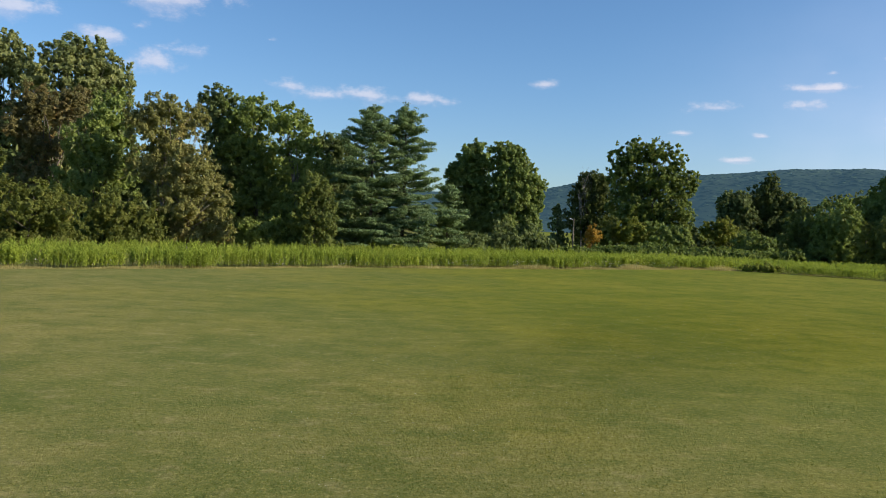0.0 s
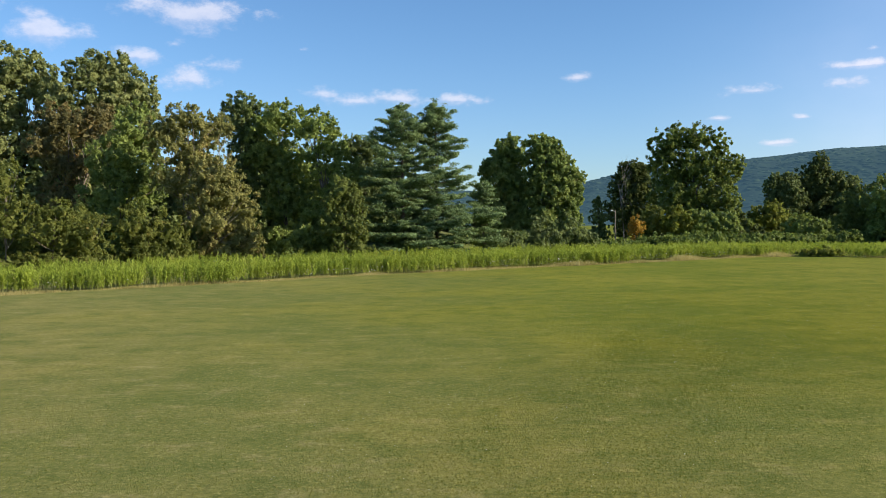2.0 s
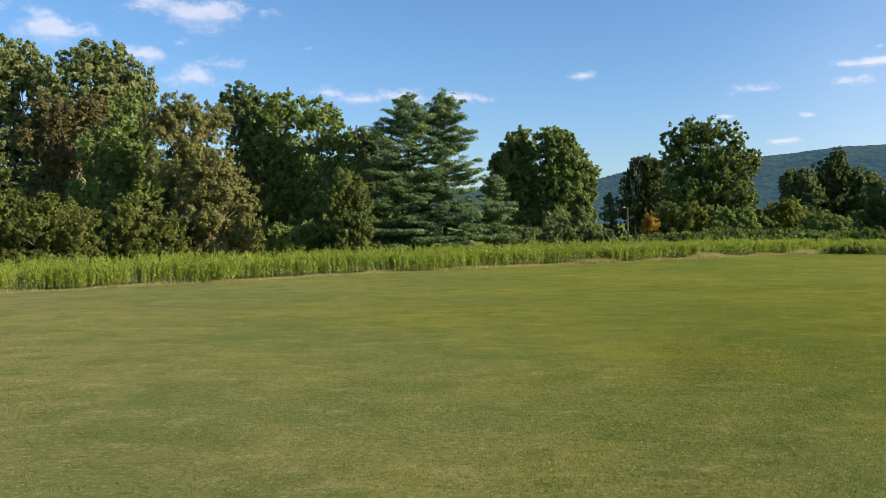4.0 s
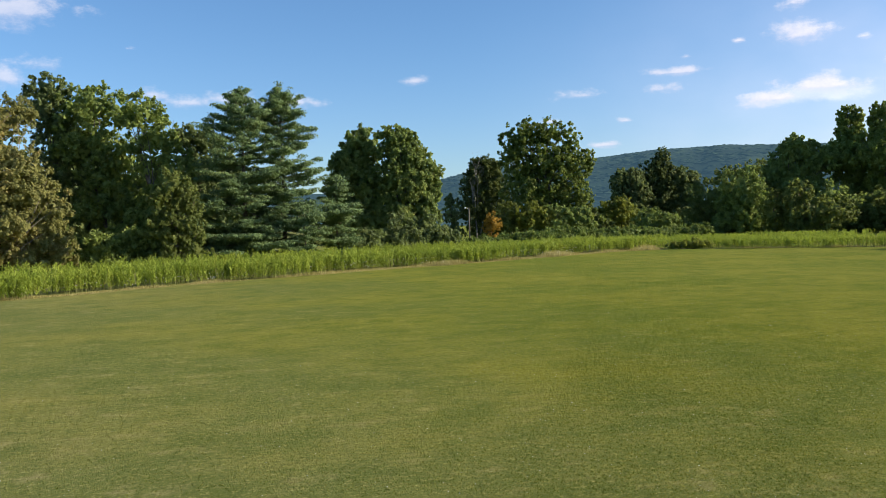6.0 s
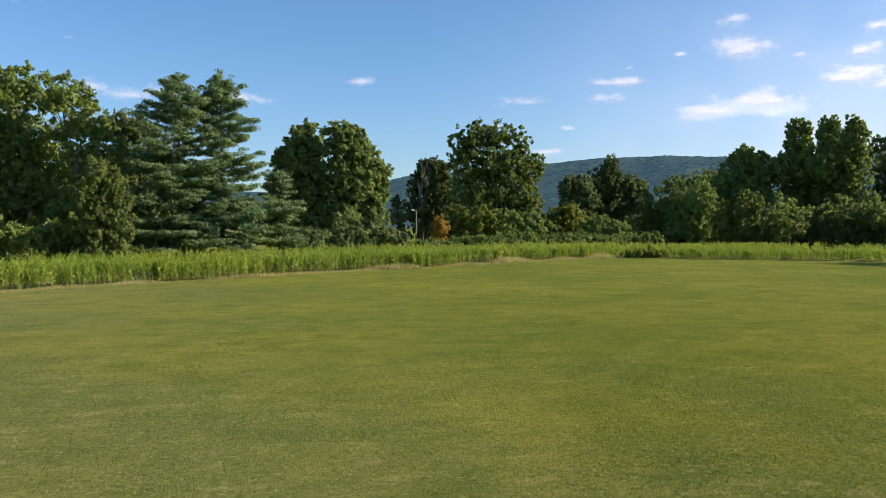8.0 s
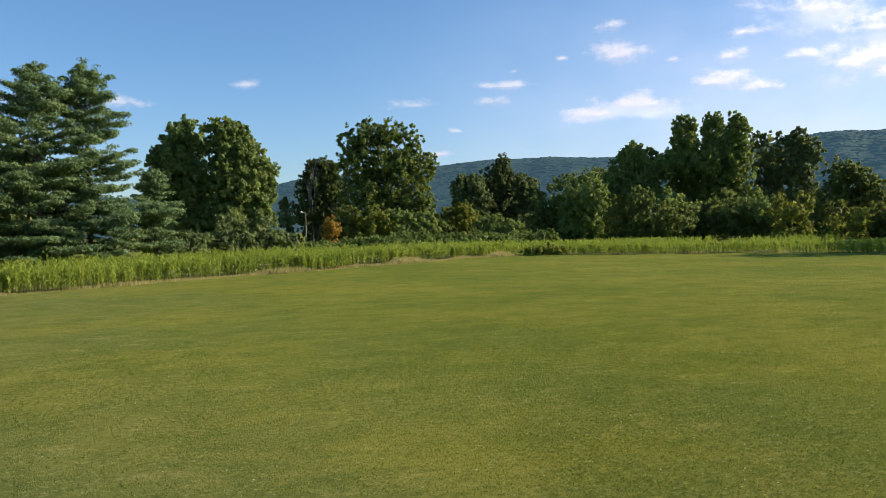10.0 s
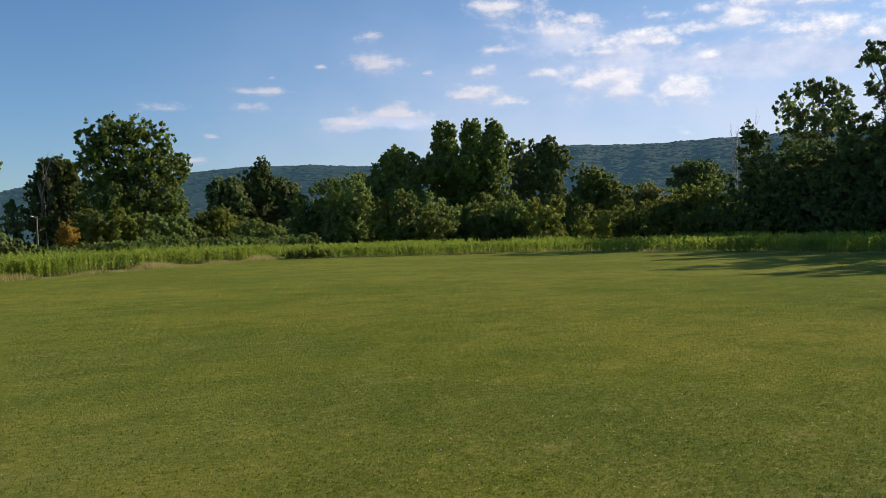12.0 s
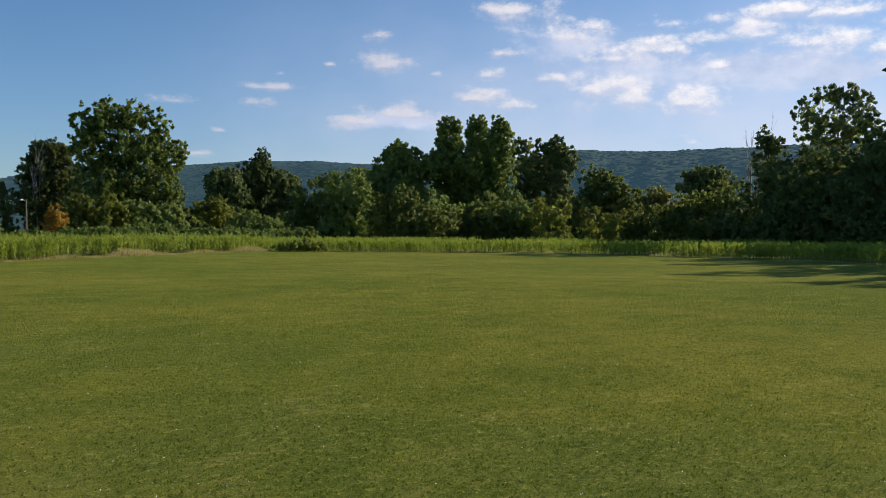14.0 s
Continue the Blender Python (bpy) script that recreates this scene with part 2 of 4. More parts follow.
def lawn_colour(tree, where):
    """The lawn's broad patches, dry streaks and tufts."""
    broad = node(tree, "ShaderNodeTexNoise", {"Vector": where, "Scale": 0.075, "Detail": 5.0, "Roughness": 0.62}).outputs[0]
    streak_at = node(tree, "ShaderNodeVectorMath", {0: where, 1: (0.45, 0.75, 1.0)}, operation="MULTIPLY").outputs[0]
    streak = node(tree, "ShaderNodeTexNoise", {"Vector": streak_at, "Scale": 1.7, "Detail": 7.0, "Roughness": 0.70}).outputs[0]
    tuft = node(tree, "ShaderNodeTexNoise", {"Vector": where, "Scale": 5.0, "Detail": 4.0, "Roughness": 0.7}).outputs[0]
    colour = mix_rgb(tree, ramp(tree, broad, 0.36, 0.66), (0.162, 0.194, 0.042), (0.281, 0.266, 0.074))
    colour = mix_rgb(tree, math_node(tree, "MULTIPLY", ramp(tree, streak, 0.52, 0.68), 0.50), colour, (0.410, 0.353, 0.146))
    colour = mix_rgb(tree, math_node(tree, "MULTIPLY", ramp(tree, streak, 0.48, 0.32), 0.6), colour, (0.096, 0.137, 0.023))
    clover = node(tree, "ShaderNodeTexNoise", {"Vector": where, "Scale": 0.42, "Detail": 5.0, "Roughness": 0.65}).outputs[0]
    colour = mix_rgb(tree, math_node(tree, "MULTIPLY", ramp(tree, clover, 0.44, 0.70), 0.62), colour, (0.088, 0.135, 0.024))
    colour = mix_rgb(tree, math_node(tree, "MULTIPLY", ramp(tree, tuft, 0.55, 0.32), 0.45), colour, (0.101, 0.130, 0.023))
    grain = node(tree, "ShaderNodeTexNoise", {"Vector": where, "Scale": 7.5, "Detail": 5.0, "Roughness": 0.85}).outputs[0]
    colour = mix_rgb(tree, math_node(tree, "MULTIPLY", ramp(tree, grain, 0.52, 0.65), 0.75), colour, (0.385, 0.372, 0.121))
    colour = mix_rgb(tree, math_node(tree, "MULTIPLY", ramp(tree, grain, 0.48, 0.36), 0.62), colour, (0.085, 0.114, 0.028))
    # paler and bluer towards the wood, darker and yellow-green on the open side
    sides = node(tree, "ShaderNodeSeparateXYZ", {0: where}).outputs
    east = math_node(tree, "ADD", sides[0], math_node(tree, "MULTIPLY", math_node(tree, "SUBTRACT", math_node(tree, "MINIMUM", sides[1], 48.0), 20.0), 0.75))
    side_tint = ramp(tree, math_node(tree, "ADD", east, math_node(tree, "MULTIPLY", math_node(tree, "SUBTRACT", broad, 0.5), 60.0)), -8.0, 34.0)
    colour = mix_rgb(tree, 1.0, colour, mix_rgb(tree, side_tint, (0.98, 0.935, 1.15), (0.80, 0.845, 0.42)), "MULTIPLY")
    return colour, tuft


def lawn_material():
    m, tree = material("lawn_turf")
    where = node(tree, "ShaderNodeNewGeometry").outputs["Position"]
    colour, tuft = lawn_colour(tree, where)
    fine = node(tree, "ShaderNodeTexNoise", {"Vector": where, "Scale": 34.0, "Detail": 4.0, "Roughness": 0.8}).outputs[0]
    colour = mix_rgb(tree, math_node(tree, "MULTIPLY", ramp(tree, fine, 0.52, 0.70), 0.45), colour, (0.461, 0.422, 0.136))
    colour = mix_rgb(tree, math_node(tree, "MULTIPLY", ramp(tree, fine, 0.48, 0.30), 0.65), colour, (0.050, 0.075, 0.022))
    high = math_node(tree, "ADD", math_node(tree, "MULTIPLY", tuft, 0.5), fine)
    bump = node(tree, "ShaderNodeBump", {"Strength": 0.8, "Distance": 0.05, "Height": high})
    bsdf = node(tree, "ShaderNodeBsdfPrincipled", {"Base Color": colour, "Roughness": 0.88, "Specular IOR Level": 0.03, "Normal": bump.outputs[0]})
    node(tree, "ShaderNodeOutputMaterial", {"Surface": bsdf.outputs[0]})
    return m


def blade_material():
    m, tree = material("grass_blade")
    where = node(tree, "ShaderNodeNewGeometry")
    colour, _ = lawn_colour(tree, where.outputs["Position"])
    colour = mix_rgb(tree, 1.0, colour, (1.10, 1.10, 0.95), "MULTIPLY")
    island = where.outputs["Random Per Island"]
    colour = mix_rgb(tree, math_node(tree, "MULTIPLY", ramp(tree, island, 0.72, 1.0), 0.28), colour, (0.476, 0.450, 0.183))
    colour = mix_rgb(tree, math_node(tree, "MULTIPLY", ramp(tree, island, 0.35, 0.0), 0.35), colour, (0.104, 0.142, 0.028))
    bsdf = node(tree, "ShaderNodeBsdfPrincipled", {"Base Color": colour, "Roughness": 0.8, "Specular IOR Level": 0.0})
    glow = node(tree, "ShaderNodeBsdfTranslucent", {"Color": mix_rgb(tree, 1.0, colour, (1.08, 1.08, 0.75), "MULTIPLY")})
    both = node(tree, "ShaderNodeMixShader", {0: 0.38, 1: bsdf.outputs[0], 2: glow.outputs[0]})
    node(tree, "ShaderNodeOutputMaterial", {"Surface": both.outputs[0]})
    return m


def hill_material():
    m, tree = material("hazy_far_forest")
    where = node(tree, "ShaderNodeNewGeometry")
    stands = node(tree, "ShaderNodeTexNoise", {"Vector": where.outputs["Position"], "Scale": 0.006, "Detail": 5.0}).outputs[0]
    colour = mix_rgb(tree, where.outputs["Random Per Island"], (0.010, 0.022, 0.012), (0.027, 0.046, 0.022))
    colour = mix_rgb(tree, math_node(tree, "MULTIPLY", ramp(tree, stands, 0.40, 0.65), 0.6), colour, (0.042, 0.064, 0.034))
    copse = node(tree, "ShaderNodeTexNoise", {"Vector": where.outputs["Position"], "Scale": 0.03, "Detail": 4.0, "Roughness": 0.7}).outputs[0]
    colour = mix_rgb(tree, math_node(tree, "MULTIPLY", ramp(tree, copse, 0.55, 0.38), 0.7), colour, (0.008, 0.016, 0.011))
    # a backdrop of distance; its aerial haze is painted on as faint blue emission
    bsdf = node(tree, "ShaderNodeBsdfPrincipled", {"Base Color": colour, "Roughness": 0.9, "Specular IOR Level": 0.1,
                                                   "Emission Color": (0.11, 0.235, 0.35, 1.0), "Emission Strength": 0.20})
    node(tree, "ShaderNodeOutputMaterial", {"Surface": bsdf.outputs[0]})
    return m


def plain_material(name, colour, roughness, metallic=0.0, scale=3.0):
    m, tree = material(name)
    where = node(tree, "ShaderNodeTexCoord").outputs["Object"]
    wear = node(tree, "ShaderNodeTexNoise", {"Vector": where, "Scale": scale, "Detail": 5.0}).outputs[0]
    tint = mix_rgb(tree, ramp(tree, wear, 0.3, 0.75), colour, tuple(0.7 * v for v in colour))
    bsdf = node(tree, "ShaderNodeBsdfPrincipled", {"Base Color": tint, "Roughness": roughness, "Metallic": metallic})
    node(tree, "ShaderNodeOutputMaterial", {"Surface": bsdf.outputs[0]})
    return m


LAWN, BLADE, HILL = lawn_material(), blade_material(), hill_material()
POLE_WOOD = bark_material("weathered_pole", (0.13, 0.105, 0.085), (0.26, 0.22, 0.18))
LAMP_METAL = plain_material("grey_lamp_metal", (0.62, 0.62, 0.60), 0.45, 0.3)
PETAL = plain_material("white_petals", (0.80, 0.79, 0.74), 0.7)


# ---- mesh helpers ----
def mesh_of(name, points, faces, mat, smooth=False):
    """A mesh from an (n, 3) array and an (m, 3) or (m, 4) array of corners."""
    points, faces = np.asarray(points, np.float32), np.asarray(faces, np.int32)
    me = bpy.data.meshes.new(name)
    me.vertices.add(len(points))
    me.vertices.foreach_set("co", points.ravel())
    sides = faces.shape[1]
    me.loops.add(faces.size)
    me.loops.foreach_set("vertex_index", faces.ravel())
    me.polygons.add(len(faces))
    me.polygons.foreach_set("loop_start", np.arange(0, faces.size, sides, dtype=np.int32))
    me.polygons.foreach_set("use_smooth", np.full(len(faces), smooth))
    me.update(calc_edges=True)
    me.materials.append(mat)
    return me


def unit(v):
    return v / np.maximum(np.linalg.norm(v, axis=1, keepdims=True), 1e-6)


def leaves(rng, centres, outward, length, width, spread=0.5, droop=0.25):
    """Pointed leaf sprays, one at each centre, whose faces look roughly along outward; length and width may differ from leaf to leaf."""
    n = len(centres)
    face = unit(unit(outward) + spread * rng.normal(size=(n, 3)) * 0.6)
    axis = unit(np.cross(face, rng.normal(size=(n, 3))) - np.array((0, 0, droop)))
    side = unit(np.cross(face, axis))
    size = rng.uniform(0.6, 1.3, (n, 1))
    l, w = length * size, width * size
    a = centres + axis * l * 0.6
    b = centres + side * w * 0.62 - axis * l * 0.4 + face * w * 0.12
    c = centres - side * w * 0.62 - axis * l * rng.uniform(0.1, 0.5, (n, 1))
    return np.stack([a, b, c], 1).reshape(-1, 3), np.arange(3 * n).reshape(n, 3)


def blades(rng, centres, along_way, length, width, spread=0.2):
    """Narrow leaves that point along along_way."""
    n = len(centres)
    axis = unit(along_way + spread * rng.normal(size=(n, 3)))
    side = unit(np.cross(axis, rng.normal(size=(n, 3))))
    size = rng.uniform(0.65, 1.3, (n, 1))
    l, w = length * size, width * size
    p = np.stack([centres + axis * l * 0.6, centres + side * w * 0.6 - axis * l * 0.4, centres - side * w * 0.6 - axis * l * 0.3], 1)
    return p.reshape(-1, 3), np.arange(3 * n).reshape(n, 3)


def tube(a, b, ra, rb, sides=7, bend=0.0, rng=None, steps=4):
    """A tapered, slightly bent limb from a to b, as points and quads."""
    a, b = np.asarray(a, float), np.asarray(b, float)
    way = b - a
    flat = np.cross(way, (0.3, 0.2, 1.0) if abs(way[2]) < 0.9 * np.linalg.norm(way) else (1.0, 0.2, 0.0))
    s = flat / np.linalg.norm(flat)
    u = np.cross(s, way / np.linalg.norm(way))
    sway = (rng.normal(size=3) if rng is not None else np.zeros(3)) * bend * np.linalg.norm(way)
    turn = np.linspace(0, 2 * np.pi, sides, endpoint=False)
    points = []
    for k in range(steps + 1):
        t = k / steps
        r = ra + (rb - ra) * t
        mid = a + way * t + sway * np.sin(np.pi * t)
        points.append(mid + r * (np.cos(turn)[:, None] * s + np.sin(turn)[:, None] * u))
    faces = [(k * sides + i, k * sides + (i + 1) % sides, (k + 1) * sides + (i + 1) % sides, (k + 1) * sides + i) for k in range(steps) for i in range(sides)]
    return np.concatenate(points), np.array(faces)


def join(pieces):
    points, faces, at = [], [], 0
    for p, f in pieces:
        points.append(p)
        faces.append(f + at)
        at += len(p)
    return np.concatenate(points), np.concatenate(faces)


def part(name, mesh, parent, label=""):
    ob = new(name, mesh)
    ob.parent = parent
    return tagged(ob, label)


GROUPS = {"white_pine_tree": "white pines in one clump", "poplar_tree": "poplars in the far thicket", "cottonwood_tree": "cottonwoods behind the wood",
          "maple_tree": "maples along the wood's edge", "oak_tree": "oaks beside the pines", "understory_shrub": "shrubs under the wood",
          "understory_bush": "bushes at the foot of the wood", "background_tree": "trees behind the front row", "vine_mound": "bramble mounds behind the weeds",
          "linden_tree": "dark trees in the far clump", "elm_tree": "elms on the sunny side of the lawn", "box_elder_tree": "box elders in the thicket",
          "shrub": "yellow-green shrubs behind the weeds", "bush": "bushes of the thickets", "vine_bush": "vine-draped bushes", "thicket_bush": "bushes in deep shade",
          "locust_tree": "locusts at the wood's edge", "dead_tree": "dead trees", "ash_tree": "ash trees"}


def thing(name, x, y, label, category, group=""):
    ob = new(name)
    ob.location = (x, y, 0)
    return tagged(ob, label, category, group or GROUPS.get(name, ""))


VIEW_FROM = np.array((0.0, 15.0))
seeds = iter(range(1000, 9000))
LOOK = {  # leaf length, width, leaves per square metre of lobe, gappiness, trunk radius, bark
    "cotton": (0.46, 0.36, 12.0, 0.16, 0.45, BARK), "rust": (0.38, 0.26, 13.0, 0.16, 0.25, BARK), "green": (0.42, 0.32, 12.0, 0.25, 0.28, BARK),
    "light": (0.36, 0.28, 13.0, 0.22, 0.08, BARK), "tan": (0.36, 0.22, 11.0, 0.18, 0.20, BARK_PALE), "dark": (0.42, 0.32, 12.0, 0.18, 0.22, BARK),
    "olive": (0.42, 0.28, 11.0, 0.30, 0.15, BARK), "oak": (0.44, 0.34, 12.0, 0.25, 0.32, BARK), "big": (0.58, 0.48, 8.0, 0.40, 0.55, BARK),
    "orange": (0.36, 0.26, 12.0, 0.30, 0.05, BARK), "cone": (0.56, 0.46, 9.0, 0.18, 0.4, BARK), "poplar": (0.50, 0.36, 11.5, 0.05, 0.25, BARK),
    "back": (0.48, 0.36, 9.0, 0.28, 0.22, BARK_PALE), "yellow": (0.36, 0.26, 12.0, 0.26, 0.08, BARK), "rdark": (0.42, 0.32, 11.0, 0.28, 0.28, BARK),
    "airy": (0.36, 0.28, 12.0, 0.42, 0.20, BARK_PALE), "ivy": (0.36, 0.30, 12.0, 0.2, 0.0, BARK),
}


FULL = ("cotton", "rust", "green", "tan", "dark", "poplar", "oak")  # crowns with hardly any gaps
UPRIGHT = {"poplar": 1.5, "back": 1.1, "airy": 0.9, "cotton": 0.5, "cone": 0.5, "tan": 0.45, "ivy": 0.0, "light": 0.1}


def lift_of(kind):
    return UPRIGHT.get(kind, 0.3)


def ellipsoid_area(a, b, c):
    return 4 * np.pi * (((a * b) ** 1.6 + (a * c) ** 1.6 + (b * c) ** 1.6) / 3) ** (1 / 1.6)


def crown_points(rng, lobes, turn, kind, thin=1.0, coarse=1.0):
    """Branch ends spaced over every lobe, each a fan of leafy shoots with shaded gaps between them, round a loose dark heart.
    A lobe is (sideways, height, half width, half height)."""
    length, width, dense, gap, _, _ = LOOK[kind]
    length, width = 0.68 * length * coarse, 0.76 * width * coarse
    right, away = turn
    lift = lift_of(kind)
    salt = rng.uniform(0, 50)
    leaf_area = 0.6 * length * width
    spots, ways, sizes = [], [], []
    for u, w, ru, rw in lobes:
        at, radii = np.array((u, 0.0, w)), np.array((ru, 0.85 * ru, rw))
        area = ellipsoid_area(*radii)
        reach = float(np.clip(0.37 * radii.prod() ** (0.62 / 3), 0.28, 0.95))
        n = max(6, int((0.98 if kind in FULL else 0.72) * area / (np.pi * reach * reach)))
        k = np.arange(n) + rng.uniform(-0.35, 0.35, n)
        up = np.clip(1 - 2 * (k + 0.5) / n, -1, 1)
        spin = k * 2.39996 + rng.uniform(0, 6.28)
        flat = np.sqrt(1 - up * up)
        d = unit(np.stack([flat * np.cos(spin), flat * np.sin(spin), up], 1) + 0.12 * rng.normal(size=(n, 3)))
        d = d[(d[:, 2] > -0.75) & ((d[:, 1] < 0.35) | (rng.uniform(size=n) < 0.35))]
        end = at + d * rng.uniform(0.66, 1.04, (len(d), 1)) * radii
        air = np.array([noise.noise((p[0] * 0.5 + salt, p[1] * 0.5, p[2] * 0.5)) for p in end])
        d, end = d[air > -0.70 + 0.80 * gap], end[air > -0.70 + 0.80 * gap]
        size = reach * rng.uniform(0.65, 1.35, len(d))
        # shoots of one branch end
        m = rng.integers(6, 11, len(d))
        d, end, size = np.repeat(d, m, 0), np.repeat(end, m, 0), np.repeat(size, m)[:, None]
        shoot = unit(0.55 * d + 0.62 * rng.normal(size=d.shape) + np.array((0, 0, 0.22 + lift)))
        end = end + size * 0.42 * unit(rng.normal(size=d.shape))
        tall = size * rng.uniform(0.35, 1.0, size.shape)
        # leaves of one shoot
        q = (thin * dense / 12.0 * 0.80 * size[:, 0] ** 2 / leaf_area * rng.uniform(0.6, 1.4, len(d))).astype(int) + 3
        d, end, shoot, tall, size = (np.repeat(v, q, 0) for v in (d, end, shoot, tall, size))
        t = rng.uniform(0.05, 1.0, size.shape) ** 0.8
        v = rng.normal(size=d.shape)
        v = unit(v - shoot * (v * shoot).sum(1, keepdims=True))
        spots.append(end + shoot * tall * t + v * size * 0.34 * (1.1 - 0.7 * t) * rng.uniform(0.3, 1.0, size.shape))
        ways.append(0.75 * v + 0.55 * shoot + 0.35 * d + np.array((0, 0, 0.35)))
        sizes.append(np.ones(len(d)))
        fill = int(area * (0.85 if kind in FULL else 0.6) * max(0.15, 1 - 1.5 * gap) / (leaf_area * 6.2))
        inner = unit(rng.normal(size=(fill, 3)))
        spots.append(at + inner * radii * rng.uniform(0.25, 0.70, (fill, 1)))
        ways.append(inner)
        sizes.append(np.full(fill, 2.5))
    spots, ways, sizes = np.concatenate(spots), np.concatenate(ways), np.concatenate(sizes)
    keep = spots[:, 2] > 0.15
    frame_of = np.array([[right[0], right[1], 0], [away[0], away[1], 0], [0, 0, 1]])
    return spots[keep] @ frame_of, ways[keep] @ frame_of, sizes[keep, None] * np.array((length, width))


def broadleaf(name, label, kind, x, y, lobes, category="", thin=1.0):
    rng = np.random.default_rng(next(seeds))
    radius, bark = LOOK[kind][4:]
    shrub = radius < 0.1
    away = np.array((x, y)) - VIEW_FROM
    coarse = float(np.clip(np.linalg.norm(away) / 125.0, 0.86, 1.4)) if LOOK[kind][0] < 0.5 else 1.0
    away /= np.linalg.norm(away)
    right = np.array((away[1], -away[0]))
    tree = thing(name, x, y, label, category or ("shrub" if shrub else "tree"))
    if category == "weeds":
        pass
    elif shrub:
        wide = max(l[2] for l in lobes)
        lobes = lobes + [(lobes[0][0], 0.9, wide * 0.95, 1.1)]
    else:  # leafy lower limbs and shoots down to the undergrowth
        wide = max(l[2] for l in lobes)
        lobes = lobes + [(lobes[-1][0] * 0.5 + side * wide, tall, wide * 0.72, tall) for side, tall in ((-0.5, rng.uniform(1.7, 3.4)), (0.55, rng.uniform(1.5, 3.0)))]
    spots, ways, sizes = crown_points(rng, lobes, (right, away), kind, thin, coarse * (2.1 if thin < 0.46 else 1.25 if thin < 0.55 else 1.0))
    points, faces = leaves(rng, spots, ways, sizes[:, :1], sizes[:, 1:], 0.65, -0.7 if lift_of(kind) > 0.8 else 0.25)
    part("crown", mesh_of("crown", points, faces, LEAF[kind]), tree)
    if category in ("bush", "weeds"):
        pieces = []
        for u, w, ru, rw in lobes * 2:
            end = np.array((*(right * (u + rng.uniform(-0.6, 0.6) * ru) + away * rng.uniform(-0.5, 0.5) * ru), w + 0.4 * rw))
            pieces.append(tube((rng.normal() * 0.2, rng.normal() * 0.2, -0.1), end, 0.05, 0.012, 5, 0.05, rng, 3))
        tagged(part("stems", mesh_of("stems", *join(pieces), bark, True), tree), kind="stuff")
    elif radius > 0:
        top = max(lobes, key=lambda l: l[1])
        tip = np.array((*(right * top[0]), top[1] + 0.3 * top[3]))
        fork = np.array((*(right * top[0] * 0.25), 0.45 * tip[2]))
        main = [tube((0, 0, -0.3), fork, radius * 1.25, radius * 0.75, 9, 0.02, rng), tube(fork, tip, radius * 0.75, 0.04, 7, 0.04, rng)]
        pieces = []
        for u, w, ru, rw in lobes:
            for _ in range(5 if shrub else 4):
                side = rng.uniform(-0.75, 0.75)
                end = np.array((*(right * (u + side * ru) + away * rng.uniform(-0.6, 0.6) * ru), w + rng.uniform(-0.1, 0.75) * rw))
                t = np.clip((end[2] / max(tip[2], 0.1)) * rng.uniform(0.35, 0.7), 0.08, 0.85)
                start = fork * (t / 0.45) if t < 0.45 else fork + (tip - fork) * ((t - 0.45) / 0.55)
                pieces.append(tube(start, end, radius * 0.38 * (1 - t) + 0.03, 0.02, 5, 0.06, rng))
        part("trunk", mesh_of("trunk", *join(main), bark, True), tree)
        limbs = part("stems" if shrub else "limb_frame", mesh_of("limb_frame", *join(pieces), bark, True), tree)
        if shrub:
            tagged(limbs, kind="stuff")
    return tree


